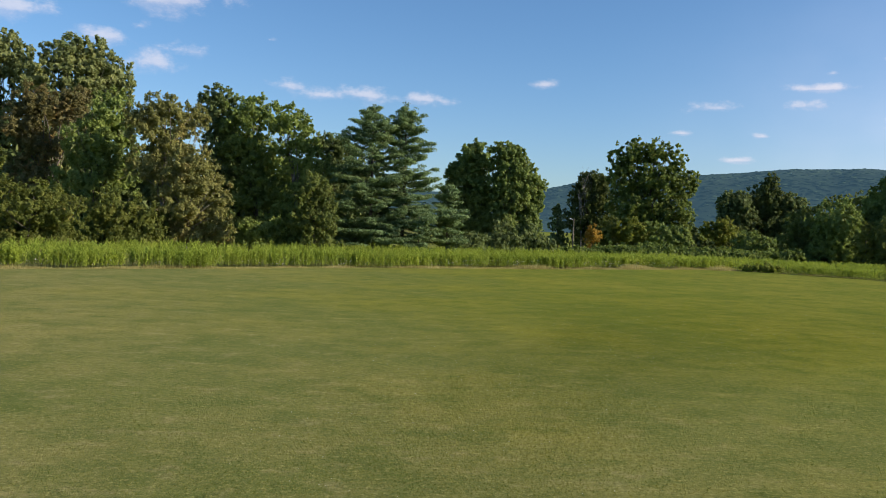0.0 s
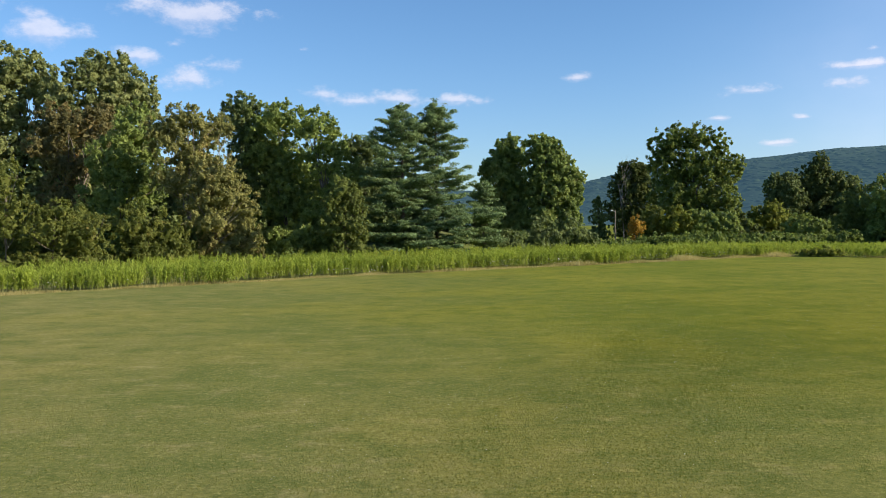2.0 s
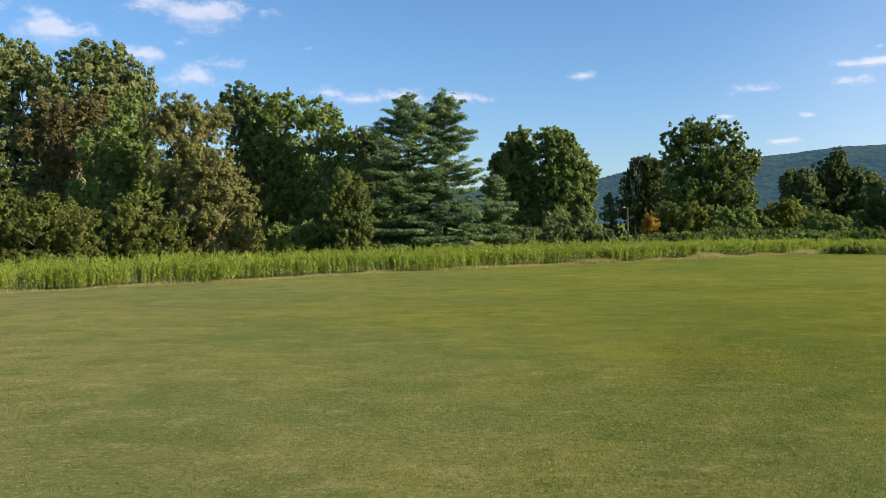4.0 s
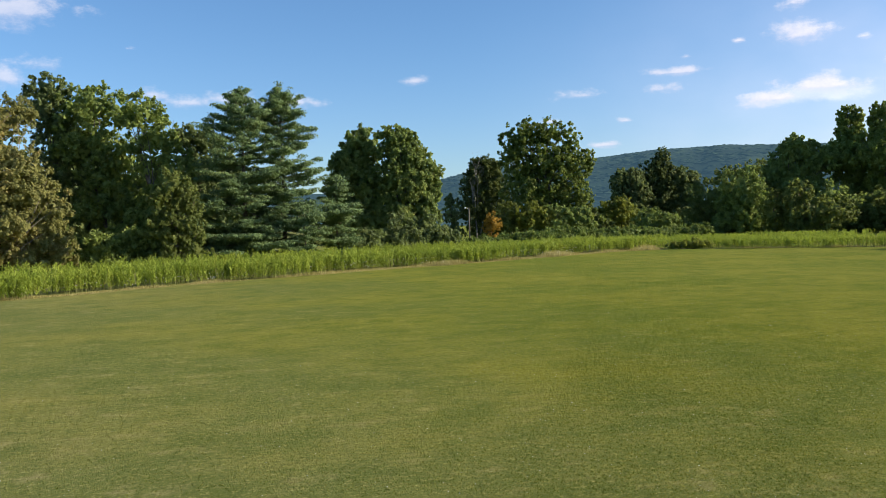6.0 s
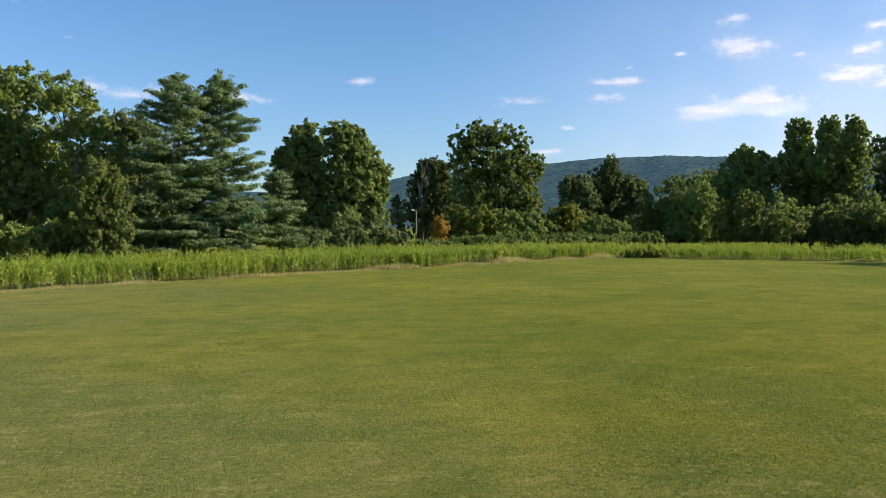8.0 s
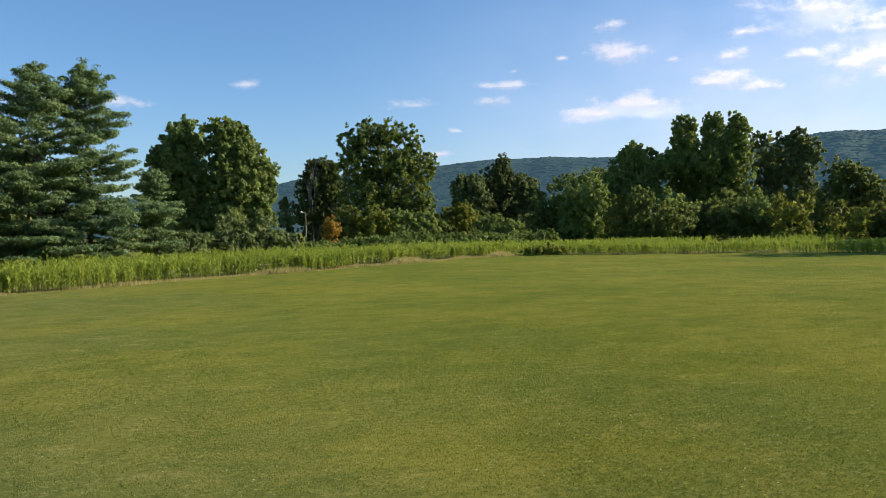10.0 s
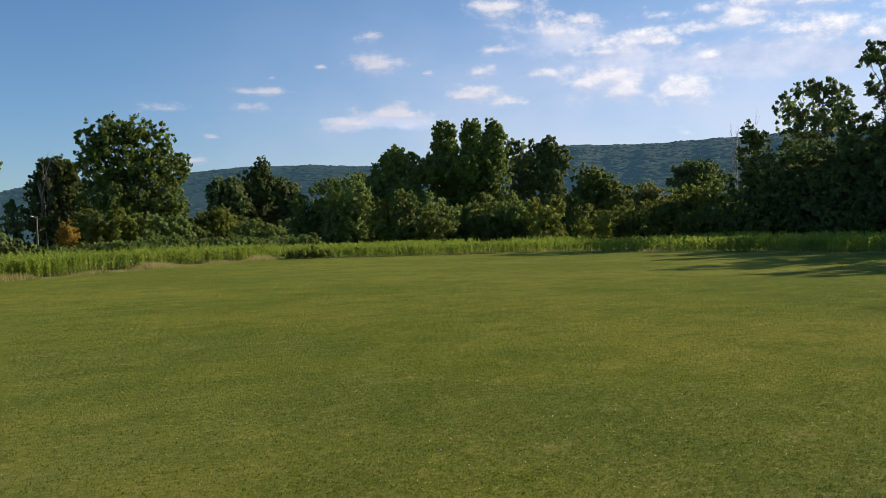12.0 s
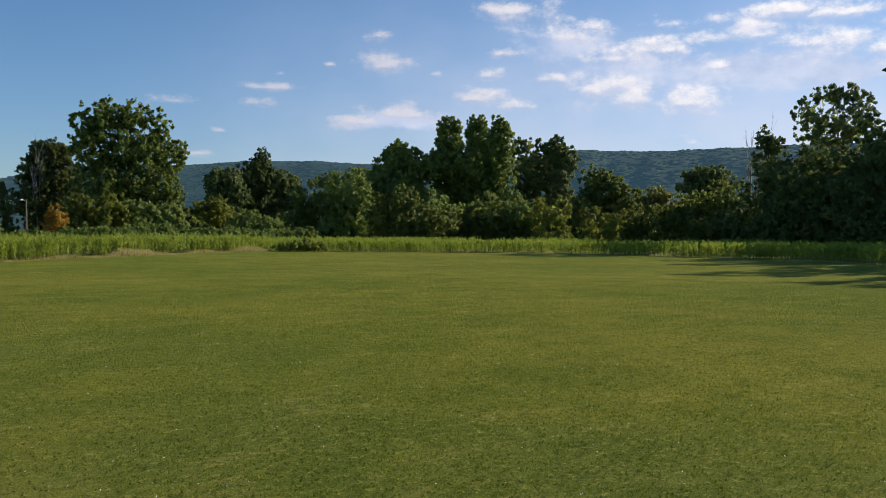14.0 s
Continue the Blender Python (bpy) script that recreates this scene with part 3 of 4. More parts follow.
def conifer(name, label, x, y, height, reach, low=0.1, side_bias=0.0, taper=0.55):
    """A white pine: uneven whorls of branches that sweep up at their ends and carry flat plumes of needles."""
    rng = np.random.default_rng(next(seeds))
    away = np.array((x, y)) - VIEW_FROM
    away /= np.linalg.norm(away)
    right = np.array((away[1], -away[0]))
    tree = thing(name, x, y, label, "pine tree")
    pieces = [tube((0, 0, -0.3), (0, 0, height * 0.97), 0.017 * height, 0.04, 9, 0.006, rng, 8)]
    spots, ways = [], []
    salt = rng.uniform(0, 50)
    z = low * height
    while z < height * 0.985:
        t = (z - low * height) / (height * (1 - low))
        span = reach * (0.75 + 0.25 * min(1.0, t / 0.15)) * (1 - t) ** taper + 0.25
        first = rng.uniform(0, 2 * math.pi)
        whorl = int(rng.integers(4, 8))
        for k in range(whorl):
            angle = first + 2 * math.pi * (k + rng.uniform(-0.35, 0.35)) / whorl
            flat = right * math.cos(angle) + away * math.sin(angle)
            uneven = 1 + 0.75 * noise.noise((math.cos(angle) * 1.3 + salt, math.sin(angle) * 1.3, z * 0.28))
            l = max(0.3, span * uneven * rng.uniform(0.62, 1.10) * (1 + side_bias * math.cos(angle)))
            rise = -0.12 + 0.30 * t + 0.55 * t ** 5 + rng.uniform(-0.20, 0.22)
            curl = rng.uniform(0.04, 0.20)
            start = np.array((0, 0, min(z + rng.uniform(-0.7, 0.7), height * 0.96)))
            along_branch = lambda q: start + np.concatenate([flat * l * q, l * (rise * q + curl * q * q)], 1)
            bends = along_branch(np.array([[0.0], [0.55], [1.0]]))
            thick = 0.035 + 0.045 * (1 - t)
            pieces += [tube(bends[0], bends[1], thick, thick * 0.6, 5, 0.02, rng, 2), tube(bends[1], bends[2], thick * 0.6, 0.012, 5, 0.02, rng, 2)]
            cross = np.array((-flat[1], flat[0], 0.0))
            count = int((5 + 3.6 * l) * (0.5 if flat @ away > 0.4 else 1.0))
            q = rng.uniform(0.10, 1.0, (count, 1)) ** 0.75
            hub = along_branch(q) + cross * rng.normal(size=(count, 1)) * (0.06 + 0.24 * l * np.clip(1.1 - q, 0, 1))
            size = rng.uniform(0.6, 1.35, (count, 1)) * (0.31 + 0.042 * l)
            n = (rng.uniform(0.7, 1.3, count) * 95 * size[:, 0] ** 1.6 + 4).astype(int)
            hub, size = np.repeat(hub, n, 0), np.repeat(size, n, 0)
            v = unit(rng.normal(size=(len(hub), 3)) + np.array((0, 0, 0.35)))
            puff = v * size * rng.uniform(0.6, 1.05, (len(hub), 1)) * np.array((1.2, 1.2, 0.48))
            spots.append(hub + puff)
            ways.append(v * np.array((0.7, 0.7, 1.3)) + np.array((*(flat * 0.25), 0.3)))
        z += rng.uniform(0.35, 0.95) * (1.0 if t < 0.75 else 0.6)
    spots, ways = np.concatenate(spots), np.concatenate(ways)
    points, faces = leaves(rng, spots, ways, 0.30, 0.11, 0.8, -0.35)
    part("needles", mesh_of("needles", points, faces, LEAF["pine"]), tree)
    p, f = join(pieces)
    part("trunk", mesh_of("trunk", p, f, BARK, True), tree)
    return tree


# ---- ground ----
def build_ground():
    radius = [4600, 2800, 1500, 800, 450, 260, 150, 90, 50, 25, 10]
    around = 72
    turn = np.linspace(0, 2 * np.pi, around, endpoint=False)
    points = np.concatenate([np.stack([r * np.cos(turn), 30 + r * np.sin(turn), 0 * turn], 1) for r in radius] + [np.array([[0, 30.0, 0]])])
    faces = []
    for ring in range(len(radius) - 1):
        for k in range(around):
            a, b = ring * around + k, ring * around + (k + 1) % around
            faces += [(a, b, b + around), (a, b + around, a + around)]
    last = (len(radius) - 1) * around
    faces += [(last + k, last + (k + 1) % around, len(points) - 1) for k in range(around)]
    tagged(new("ground", mesh_of("ground", points, np.array(faces), LAWN)), "mown green lawn with yellowing patches", "lawn", kind="structure")


build_ground()


def along(line, spacing):
    """Points along a polyline with the left-hand normal (away from the lawn) at each."""
    out = []
    for (ax, ay), (bx, by) in zip(line, line[1:]):
        d = math.hypot(bx - ax, by - ay)
        n = max(1, int(d / spacing))
        for k in range(n):
            t = k / n
            out.append((ax + (bx - ax) * t, ay + (by - ay) * t, -(by - ay) / d, (bx - ax) / d))
    return np.array(out)


EDGE_LEFT = [(-62, 38), (-46, 54), (-34, 65), (-28, 70), (-20, 77), (-12, 84.5), (-2, 91.5), (10, 99.5), (21, 108), (33, 117), (41, 119.5)]
EDGE_RIGHT = [(40, 120.5), (47, 112.5), (55, 105), (62, 96), (64, 84), (64, 70), (63, 58), (62, 44), (62, 20)]


def weeds(name, label, line, deep, height, per_metre, front_per_metre, leaf_count, mat, leaf_size, seed, top_only=0.10):
    rng = np.random.default_rng(seed)
    base = along(line, 0.25)
    n = int(len(base) * 0.25 * per_metre)
    back = rng.uniform(0, 1, n) ** 1.25 * deep
    m = int(len(base) * 0.25 * front_per_metre)
    back = np.concatenate([back, np.abs(rng.normal(size=m)) * 0.8])
    at = base[rng.integers(0, len(base), n + m)]
    wobble = 0.8 * np.sin(at[:, 0] * 0.33) + 0.5 * np.sin(at[:, 1] * 0.9) + rng.uniform(-0.5, 0.5, n + m)
    x = at[:, 0] + at[:, 2] * (back + wobble) + rng.uniform(-0.2, 0.2, n + m)
    y = at[:, 1] + at[:, 3] * (back + wobble) + rng.uniform(-0.2, 0.2, n + m)
    h = height * np.interp(at[:, 1], (88, 110), (1.0, 0.74) if line[0][1] < 60 else (1.0, 1.0)) * rng.uniform(0.86, 1.06, n + m) * (0.93 + 0.10 * np.sin(x * 0.21 + y * 0.13) + 0.06 * np.sin(x * 0.7))
    h *= np.where(back < 0.6, rng.uniform(0.55, 1.0, n + m), 1.0)
    home = rng.integers(0, len(x), len(x) // 2)[rng.integers(0, max(1, len(x) // 2), len(x))]
    x, y = x[home] + rng.normal(size=len(x)) * 0.24, y[home] + rng.normal(size=len(x)) * 0.24
    foot = np.stack([x, y, np.zeros_like(x)], 1)
    lean = np.stack([rng.normal(size=n + m) * 0.07, rng.normal(size=n + m) * 0.07, np.ones(n + m)], 1)
    head = foot + lean * h[:, None]
    side = unit(rng.normal(size=(n + m, 3)) * (1, 1, 0)) * 0.016
    stems = np.stack([foot - side, foot + side, head], 1).reshape(-1, 3)
    stem_faces = np.arange(3 * (n + m)).reshape(-1, 3)
    k = leaf_count
    t = rng.uniform(0.0, 1.0, (n + m, k)) ** 0.68 * (1.02 - top_only) + top_only
    spots = (foot[:, None] + (head - foot)[:, None] * t[..., None]).reshape(-1, 3)
    turn = rng.uniform(0, 2 * np.pi, spots.shape[0])
    out = np.stack([np.cos(turn), np.sin(turn), rng.uniform(0.5, 2.6, len(turn))], 1)
    spots = spots + unit(out) * leaf_size * 0.4
    lp, lf = blades(rng, spots, unit(out), leaf_size, leaf_size * 0.24, 0.2)
    tagged(new("weed_stems", mesh_of("weed_stems", stems, stem_faces, LEAF["stem"])), "thin brownish green stems of the tall weeds", "weeds", kind="stuff")
    return tagged(new(name, mesh_of(name, lp, lf, mat)), label, "weeds", kind="stuff")


weeds("tall_weeds", "dense stand of bright green tall weeds along the lawn", EDGE_LEFT, 24, 1.68, 60, 22, 20, LEAF["weed"], 0.27, 11)
weeds("tall_weeds", "bright green meadow grass bordering the far lawn edge", EDGE_RIGHT, 38, 1.18, 66, 14, 20, LEAF["weed"], 0.25, 12)

weeds("tall_weeds", "weeds closing the corner behind the dry grass", [(24, 114), (34, 121), (44, 127), (58, 131)], 20, 1.25, 44, 6, 18, LEAF["weed"], 0.26, 13)


# ---- hills ----
def build_hill(name, label, profile, near, far, seed, shown, crowns, size, step=0.4):
    """A wooded ridge whose skyline follows (azimuth, slope) pairs, and the rounded tree crowns that cover it."""
    crest = near + (far - near) * 0.85
    rng = np.random.default_rng(int(seed))

    def height(a, t):
        s = np.interp(a, [p[0] for p in profile], [p[1] for p in profile])
        shape = np.where(t <= 0.85, np.sin(np.minimum(t / 0.85, 1.0) * np.pi / 2) ** 1.3, 1.0 - (t - 0.85) * 1.2)
        folds = 7 * np.sin(a * 1.3 + 3 * t + seed) + 4 * np.sin(a * 3.1 - 5 * t)
        return (s * crest + 1 - 4) * shape + folds * shape * (1 - np.minimum(t / 0.85, 1.0))

    az, rows = np.arange(profile[0][0], profile[-1][0], step), 30
    a, t = np.meshgrid(az, np.linspace(0, 1, rows))
    r = near + (far - near) * t
    points = np.stack([r * np.sin(np.radians(a)), r * np.cos(np.radians(a)), height(a, t)], 2).reshape(-1, 3)
    n = len(az)
    faces = [(j * n + i, j * n + i + 1, (j + 1) * n + i + 1, (j + 1) * n + i) for j in range(rows - 1) for i in range(n - 1)]
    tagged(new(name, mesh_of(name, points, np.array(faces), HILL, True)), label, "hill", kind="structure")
    ca, ct = rng.uniform(shown[0], shown[1], crowns), 0.90 * rng.uniform(0, 1, crowns) ** 0.8
    cr = near + (far - near) * ct
    mid = np.stack([cr * np.sin(np.radians(ca)), cr * np.cos(np.radians(ca)), height(ca, ct) - 2], 1)
    wide, tall = size * rng.uniform(3.0, 7.0, crowns), size * rng.uniform(0.5, 1.4, crowns)
    turn = np.linspace(0, 2 * np.pi, 5, endpoint=False)
    ring = lambda w, h: np.stack([np.cos(turn) * w, np.sin(turn) * w, np.full(5, h)], 1)
    dome = np.concatenate([ring(1.0, 0.0), ring(0.78, 0.62), [[0, 0, 1.0]]])
    quads = [(i, (i + 1) % 5, 5 + (i + 1) % 5) for i in range(5)] + [(i, 5 + (i + 1) % 5, 5 + i) for i in range(5)] + [(5 + i, 5 + (i + 1) % 5, 10) for i in range(5)]
    p = mid[:, None] + dome[None] * np.stack([wide, wide, tall], 1)[:, None] + rng.normal(size=(crowns, 11, 3)) * 0.9
    f = np.array(quads)[None] + 11 * np.arange(crowns)[:, None, None]
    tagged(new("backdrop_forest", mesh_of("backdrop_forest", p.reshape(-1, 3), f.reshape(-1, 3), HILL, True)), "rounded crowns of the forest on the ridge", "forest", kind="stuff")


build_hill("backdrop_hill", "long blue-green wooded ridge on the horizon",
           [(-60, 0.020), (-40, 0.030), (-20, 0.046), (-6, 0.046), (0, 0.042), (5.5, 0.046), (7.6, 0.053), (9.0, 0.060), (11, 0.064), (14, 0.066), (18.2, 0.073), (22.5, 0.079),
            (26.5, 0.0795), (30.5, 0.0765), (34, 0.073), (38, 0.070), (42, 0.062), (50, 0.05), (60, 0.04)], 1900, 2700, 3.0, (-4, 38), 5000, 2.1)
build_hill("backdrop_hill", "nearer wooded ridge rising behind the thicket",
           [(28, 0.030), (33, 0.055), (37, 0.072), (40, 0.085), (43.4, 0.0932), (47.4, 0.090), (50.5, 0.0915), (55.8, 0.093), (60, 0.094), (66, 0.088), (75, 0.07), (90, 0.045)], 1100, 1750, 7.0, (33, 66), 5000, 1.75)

# ---- trees ----
broadleaf('cottonwood_tree', 'tall grey-green cottonwood rising behind the tree line', 'cotton', -79.3, 149.3, [(-0.8, 31.9, 4.9, 4.9), (-2.3, 25.0, 5.3, 5.8), (2.7, 30.2, 3.6, 4.4), (-6.9, 28.6, 5.1, 6.7), (-0.2, 19.2, 4.5, 4.9), (-6.4, 16.2, 5.2, 7.7), (-1.3, 11.4, 5.3, 5.9)])
broadleaf('cottonwood_tree', 'tall grey-green cottonwood rising behind the tree line', 'cotton', -66.3, 148.1, [(-0.7, 31.4, 3.8, 3.7), (3.8, 31.7, 3.7, 3.4), (6.5, 28.4, 4.2, 4.4), (2.3, 26.7, 5.5, 4.9), (-4.8, 26.9, 3.5, 4.3), (8.3, 26.0, 2.8, 3.5), (-1.4, 21.8, 4.5, 4.8), (5.9, 20.0, 4.7, 4.9), (1.2, 14.1, 6.4, 5.8)])
broadleaf('rusty_tree', "tree with browning rust-tinted leaves in the wood's edge", 'rust', -60.7, 128.6, [(-1.9, 20.7, 3.1, 2.5), (1.2, 19.6, 4.7, 3.4), (-3.5, 16.9, 2.7, 2.9), (-0.5, 14.5, 3.9, 2.9), (4.3, 21.8, 2.0, 1.7), (-1.4, 9.5, 3.5, 3.3)])
broadleaf('maple_tree', 'broad dark green maple at the edge of the wood', 'green', -51.3, 122.0, [(1.0, 13.9, 4.9, 4.8), (3.0, 18.7, 3.4, 4.0), (-0.2, 8.3, 4.5, 4.8), (4.3, 10.7, 3.1, 4.8), (0.8, 4.3, 4.2, 3.2)])
broadleaf('understory_shrub', 'light green leafy shrub under the taller trees', 'light', -53.1, 97.5, [(0.6, 5.8, 3.5, 2.9), (-2.2, 6.5, 3.4, 3.8), (0.2, 10.2, 1.7, 2.5)])
broadleaf('understory_shrub', 'light green leafy shrub under the taller trees', 'light', -48.5, 98.9, [(-0.1, 4.5, 3.2, 2.4), (1.1, 6.4, 1.8, 1.9)])
broadleaf('understory_shrub', 'light green leafy shrub under the taller trees', 'light', -45.2, 100.6, [(0.0, 4.1, 3.0, 2.5)])
broadleaf('locust_tree', 'tan-tinged locust tree with a thin feathery crown', 'tan', -38.7, 116.2, [(-0.0, 18.9, 3.3, 2.2), (-2.2, 16.2, 2.9, 2.6), (2.8, 17.0, 2.2, 2.6), (0.9, 14.0, 2.5, 2.6), (-3.6, 17.7, 1.8, 1.9), (4.7, 17.8, 1.6, 1.9), (-1.6, 11.0, 3.2, 3.4), (1.2, 8.0, 2.9, 3.0)])
broadleaf('locust_tree', 'olive locust tree with its pale trunk showing', 'tan', -34.1, 112.5, [(0.5, 11.5, 3.2, 2.2), (1.5, 8.9, 3.2, 2.5), (-1.3, 8.6, 2.8, 2.5), (3.6, 7.1, 2.1, 2.9), (-0.3, 5.3, 3.5, 2.2), (3.6, 4.1, 2.1, 2.2)])
broadleaf('understory_shrub', 'light green leafy shrub under the taller trees', 'light', -40.5, 108.1, [(-1.3, 4.7, 3.3, 2.8), (2.0, 3.9, 2.7, 2.3)])
broadleaf('ash_tree', 'tall dark green ash with a narrow crown', 'dark', -34.4, 129.1, [(-0.6, 22.4, 2.6, 1.8), (-1.3, 20.3, 2.8, 2.1), (0.7, 18.3, 3.3, 3.3), (0.2, 13.3, 3.3, 5.0), (-0.7, 7.4, 2.9, 4.2)])
broadleaf('maple_tree', 'full green maple behind the tall weeds', 'green', -28.3, 128.6, [(-1.3, 19.8, 4.5, 3.1), (-2.2, 15.6, 4.1, 4.1), (1.0, 13.1, 4.9, 4.6), (-0.7, 8.2, 4.9, 4.1), (3.0, 7.3, 4.1, 4.2)])
broadleaf('maple_tree', 'full green maple behind the tall weeds', 'green', -21.2, 123.9, [(-2.1, 18.7, 3.0, 2.4), (-0.2, 15.9, 3.2, 3.2), (1.3, 11.9, 3.2, 4.0), (0.4, 5.5, 4.0, 3.2)])
broadleaf('sapling_tree', "olive-green young tree at the wood's edge", 'olive', -16.8, 109.0, [(0.0, 8.9, 2.1, 1.9), (1.3, 7.4, 1.6, 1.8), (-1.0, 6.9, 2.0, 2.1), (0.5, 5.6, 2.5, 2.4), (-1.3, 4.4, 2.0, 2.0), (1.5, 3.8, 1.8, 1.9)])
broadleaf('ash_tree', 'thin open dark green ash beside the pines', 'dark', -17.6, 129.6, [(1.3, 15.5, 2.3, 1.8), (0.2, 12.2, 2.5, 2.9), (-1.0, 16.2, 1.7, 1.7), (0.9, 8.9, 2.5, 3.3)])
broadleaf('oak_tree', 'leafy green oak with yellowing leaf tips', 'oak', 5.9, 151.0, [(-0.9, 18.1, 1.4, 1.6), (-2.3, 16.6, 1.8, 1.8), (0.3, 16.0, 1.6, 2.1), (-4.2, 14.7, 1.9, 1.1), (-5.0, 13.6, 1.2, 0.7), (-2.2, 13.7, 3.0, 2.3), (-0.2, 12.9, 2.3, 2.8), (-3.5, 10.5, 3.0, 2.6), (-0.8, 9.2, 3.2, 3.2), (-4.0, 6.8, 2.6, 2.8), (-1.7, 4.7, 4.0, 3.3), (-0.3, 16.8, 3.2, 2.6), (-2.1, 13.5, 3.4, 2.6), (0.4, 10.8, 4.4, 3.7), (0.6, 5.9, 4.9, 4.0), (-3.5, 5.2, 2.9, 3.9)])
broadleaf('oak_tree', 'leafy green oak with yellowing leaf tips', 'oak', 11.1, 147.6, [(-0.9, 18.1, 1.7, 1.5), (0.9, 17.4, 1.6, 1.6), (2.2, 15.6, 1.5, 1.7), (-1.9, 16.0, 1.9, 1.9), (0.4, 14.6, 3.1, 2.4), (3.2, 13.4, 1.9, 1.9), (5.2, 12.4, 1.4, 1.0), (-0.9, 11.4, 3.1, 2.9), (2.7, 10.1, 2.9, 2.7), (4.7, 8.9, 1.4, 2.6), (-0.6, 6.9, 3.4, 3.3), (2.9, 5.6, 2.9, 3.6), (-2.7, 4.6, 2.9, 3.0), (-0.6, 16.7, 3.1, 2.6), (2.0, 13.9, 2.8, 2.6), (0.2, 10.5, 4.0, 3.6), (4.4, 11.9, 2.1, 2.2), (2.5, 7.3, 3.3, 4.0), (0.8, 4.4, 4.4, 2.8)])
broadleaf('silver_maple_tree', 'large spreading maple with a sunlit upper crown', 'big', 50.6, 209.7, [(-8.0, 21.9, 2.9, 5.1), (-3.6, 24.3, 2.9, 3.7), (1.3, 24.7, 3.7, 3.2), (5.7, 23.0, 2.7, 3.5), (-6.0, 16.3, 4.8, 5.3), (1.1, 18.0, 5.1, 5.6), (6.8, 17.3, 4.0, 4.3), (9.8, 17.6, 1.9, 2.9), (-3.0, 10.5, 6.0, 5.3), (4.1, 11.0, 5.6, 6.0), (7.8, 7.0, 3.2, 6.4), (-0.6, 4.7, 6.0, 4.7), (-3.8, 23.9, 4.7, 3.5), (-5.9, 18.9, 4.7, 5.2), (1.1, 18.1, 6.4, 5.2), (6.8, 16.6, 4.1, 4.7), (-2.9, 10.5, 8.2, 5.9), (6.0, 9.0, 4.7, 5.9)])
broadleaf('vine_covered_tree', 'dark vine-covered tree with dead twigs on top', 'cone', 36.0, 221.3, [(0.2, 17.1, 1.9, 3.3), (-1.1, 13.2, 2.8, 3.9), (2.3, 17.7, 2.8, 2.8), (3.5, 13.1, 3.5, 4.9), (-1.7, 7.9, 3.1, 4.9), (2.0, 6.4, 3.9, 4.9), (4.3, 15.7, 2.1, 3.5), (0.3, 16.0, 2.4, 4.1), (1.1, 11.8, 3.9, 5.5), (-0.4, 6.5, 4.4, 4.6), (3.9, 17.4, 2.5, 2.7), (5.1, 11.7, 3.4, 5.5), (4.7, 6.4, 3.7, 4.2)])
broadleaf('vine_covered_tree', 'small dark tree smothered in vines', 'dark', 29.1, 216.4, [(-0.5, 9.5, 1.1, 1.6), (-0.2, 6.3, 2.2, 3.0)])
broadleaf('bush', 'rounded light green bush below the large maple', 'light', 36.6, 188.5, [(0.1, 4.8, 2.6, 3.3), (-1.4, 3.3, 1.6, 1.9), (0.1, 4.5, 3.6, 3.3)])
broadleaf('bush', 'rounded yellow-green bush below the large maple', 'yellow', 41.2, 186.3, [(-0.1, 5.4, 2.1, 2.8), (-1.0, 3.9, 2.5, 2.3), (1.8, 4.0, 1.7, 2.3), (0.1, 4.6, 4.0, 3.3)])
broadleaf('bush', 'rounded green bush below the large maple', 'green', 46.9, 185.8, [(-1.8, 4.5, 2.6, 2.6), (2.1, 3.6, 2.3, 2.3), (5.2, 4.0, 1.6, 2.6), (-0.5, 3.6999999999999997, 4.1, 3.1), (4.3, 3.8, 2.6, 2.6)])
broadleaf('orange_bush', 'small bush turned orange before its season', 'orange', 31.7, 181.4, [(0.3, 4.0, 1.7, 1.8), (-0.5, 2.9, 1.1, 1.1)])
broadleaf('linden_tree', 'dark dense tree with a pointed conical crown', 'cone', 90.9, 241.1, [(1.6, 20.6, 2.0, 2.9), (0.8, 16.9, 3.8, 3.6), (2.5, 13.3, 4.9, 4.6), (-0.7, 11.8, 4.6, 4.9), (1.4, 7.1, 6.5, 5.4), (0.4, 17.5, 3.7, 4.0), (0.1, 14.1, 6.1, 5.7), (1.4, 7.9, 8.4, 6.4)])
broadleaf('linden_tree', 'dark rounded tree in a far clump', 'dark', 82.0, 239.3, [(-2.2, 14.2, 2.9, 2.9), (0.8, 14.9, 2.9, 2.9), (-0.8, 10.4, 4.5, 4.5), (-0.2, 5.8, 5.4, 4.0), (0.1, 13.5, 5.0, 4.0), (0.7, 8.8, 5.5, 5.6)])
broadleaf('linden_tree', 'dark rounded tree in a far clump', 'dark', 97.7, 239.2, [(-0.0, 13.9, 3.3, 3.6), (2.2, 10.8, 2.9, 3.6), (-0.2, 7.0, 4.6, 4.6), (0.0, 12.9, 4.6, 4.2), (0.7, 7.7, 5.6, 5.7)])
broadleaf('bush', 'yellow-green rounded bush before dark trees', 'yellow', 70.2, 217.0, [(1.3, 7.2, 2.6, 2.3), (-0.7, 5.0, 3.4, 2.6), (3.7, 4.9, 2.6, 2.1), (0.1, 5.2, 4.5, 3.5), (-1.9, 3.7, 3.1, 2.5)])
broadleaf('bush', 'dark green low bush beyond the weeds', 'green', 74.4, 199.3, [(0.1, 2.3, 4.9, 2.5)])
broadleaf('box_elder_tree', 'olive-green box elder in the far thicket', 'olive', 77.2, 178.1, [(0.1, 7.4, 5.4, 4.3), (-1.0, 4.1, 4.3, 3.3)])
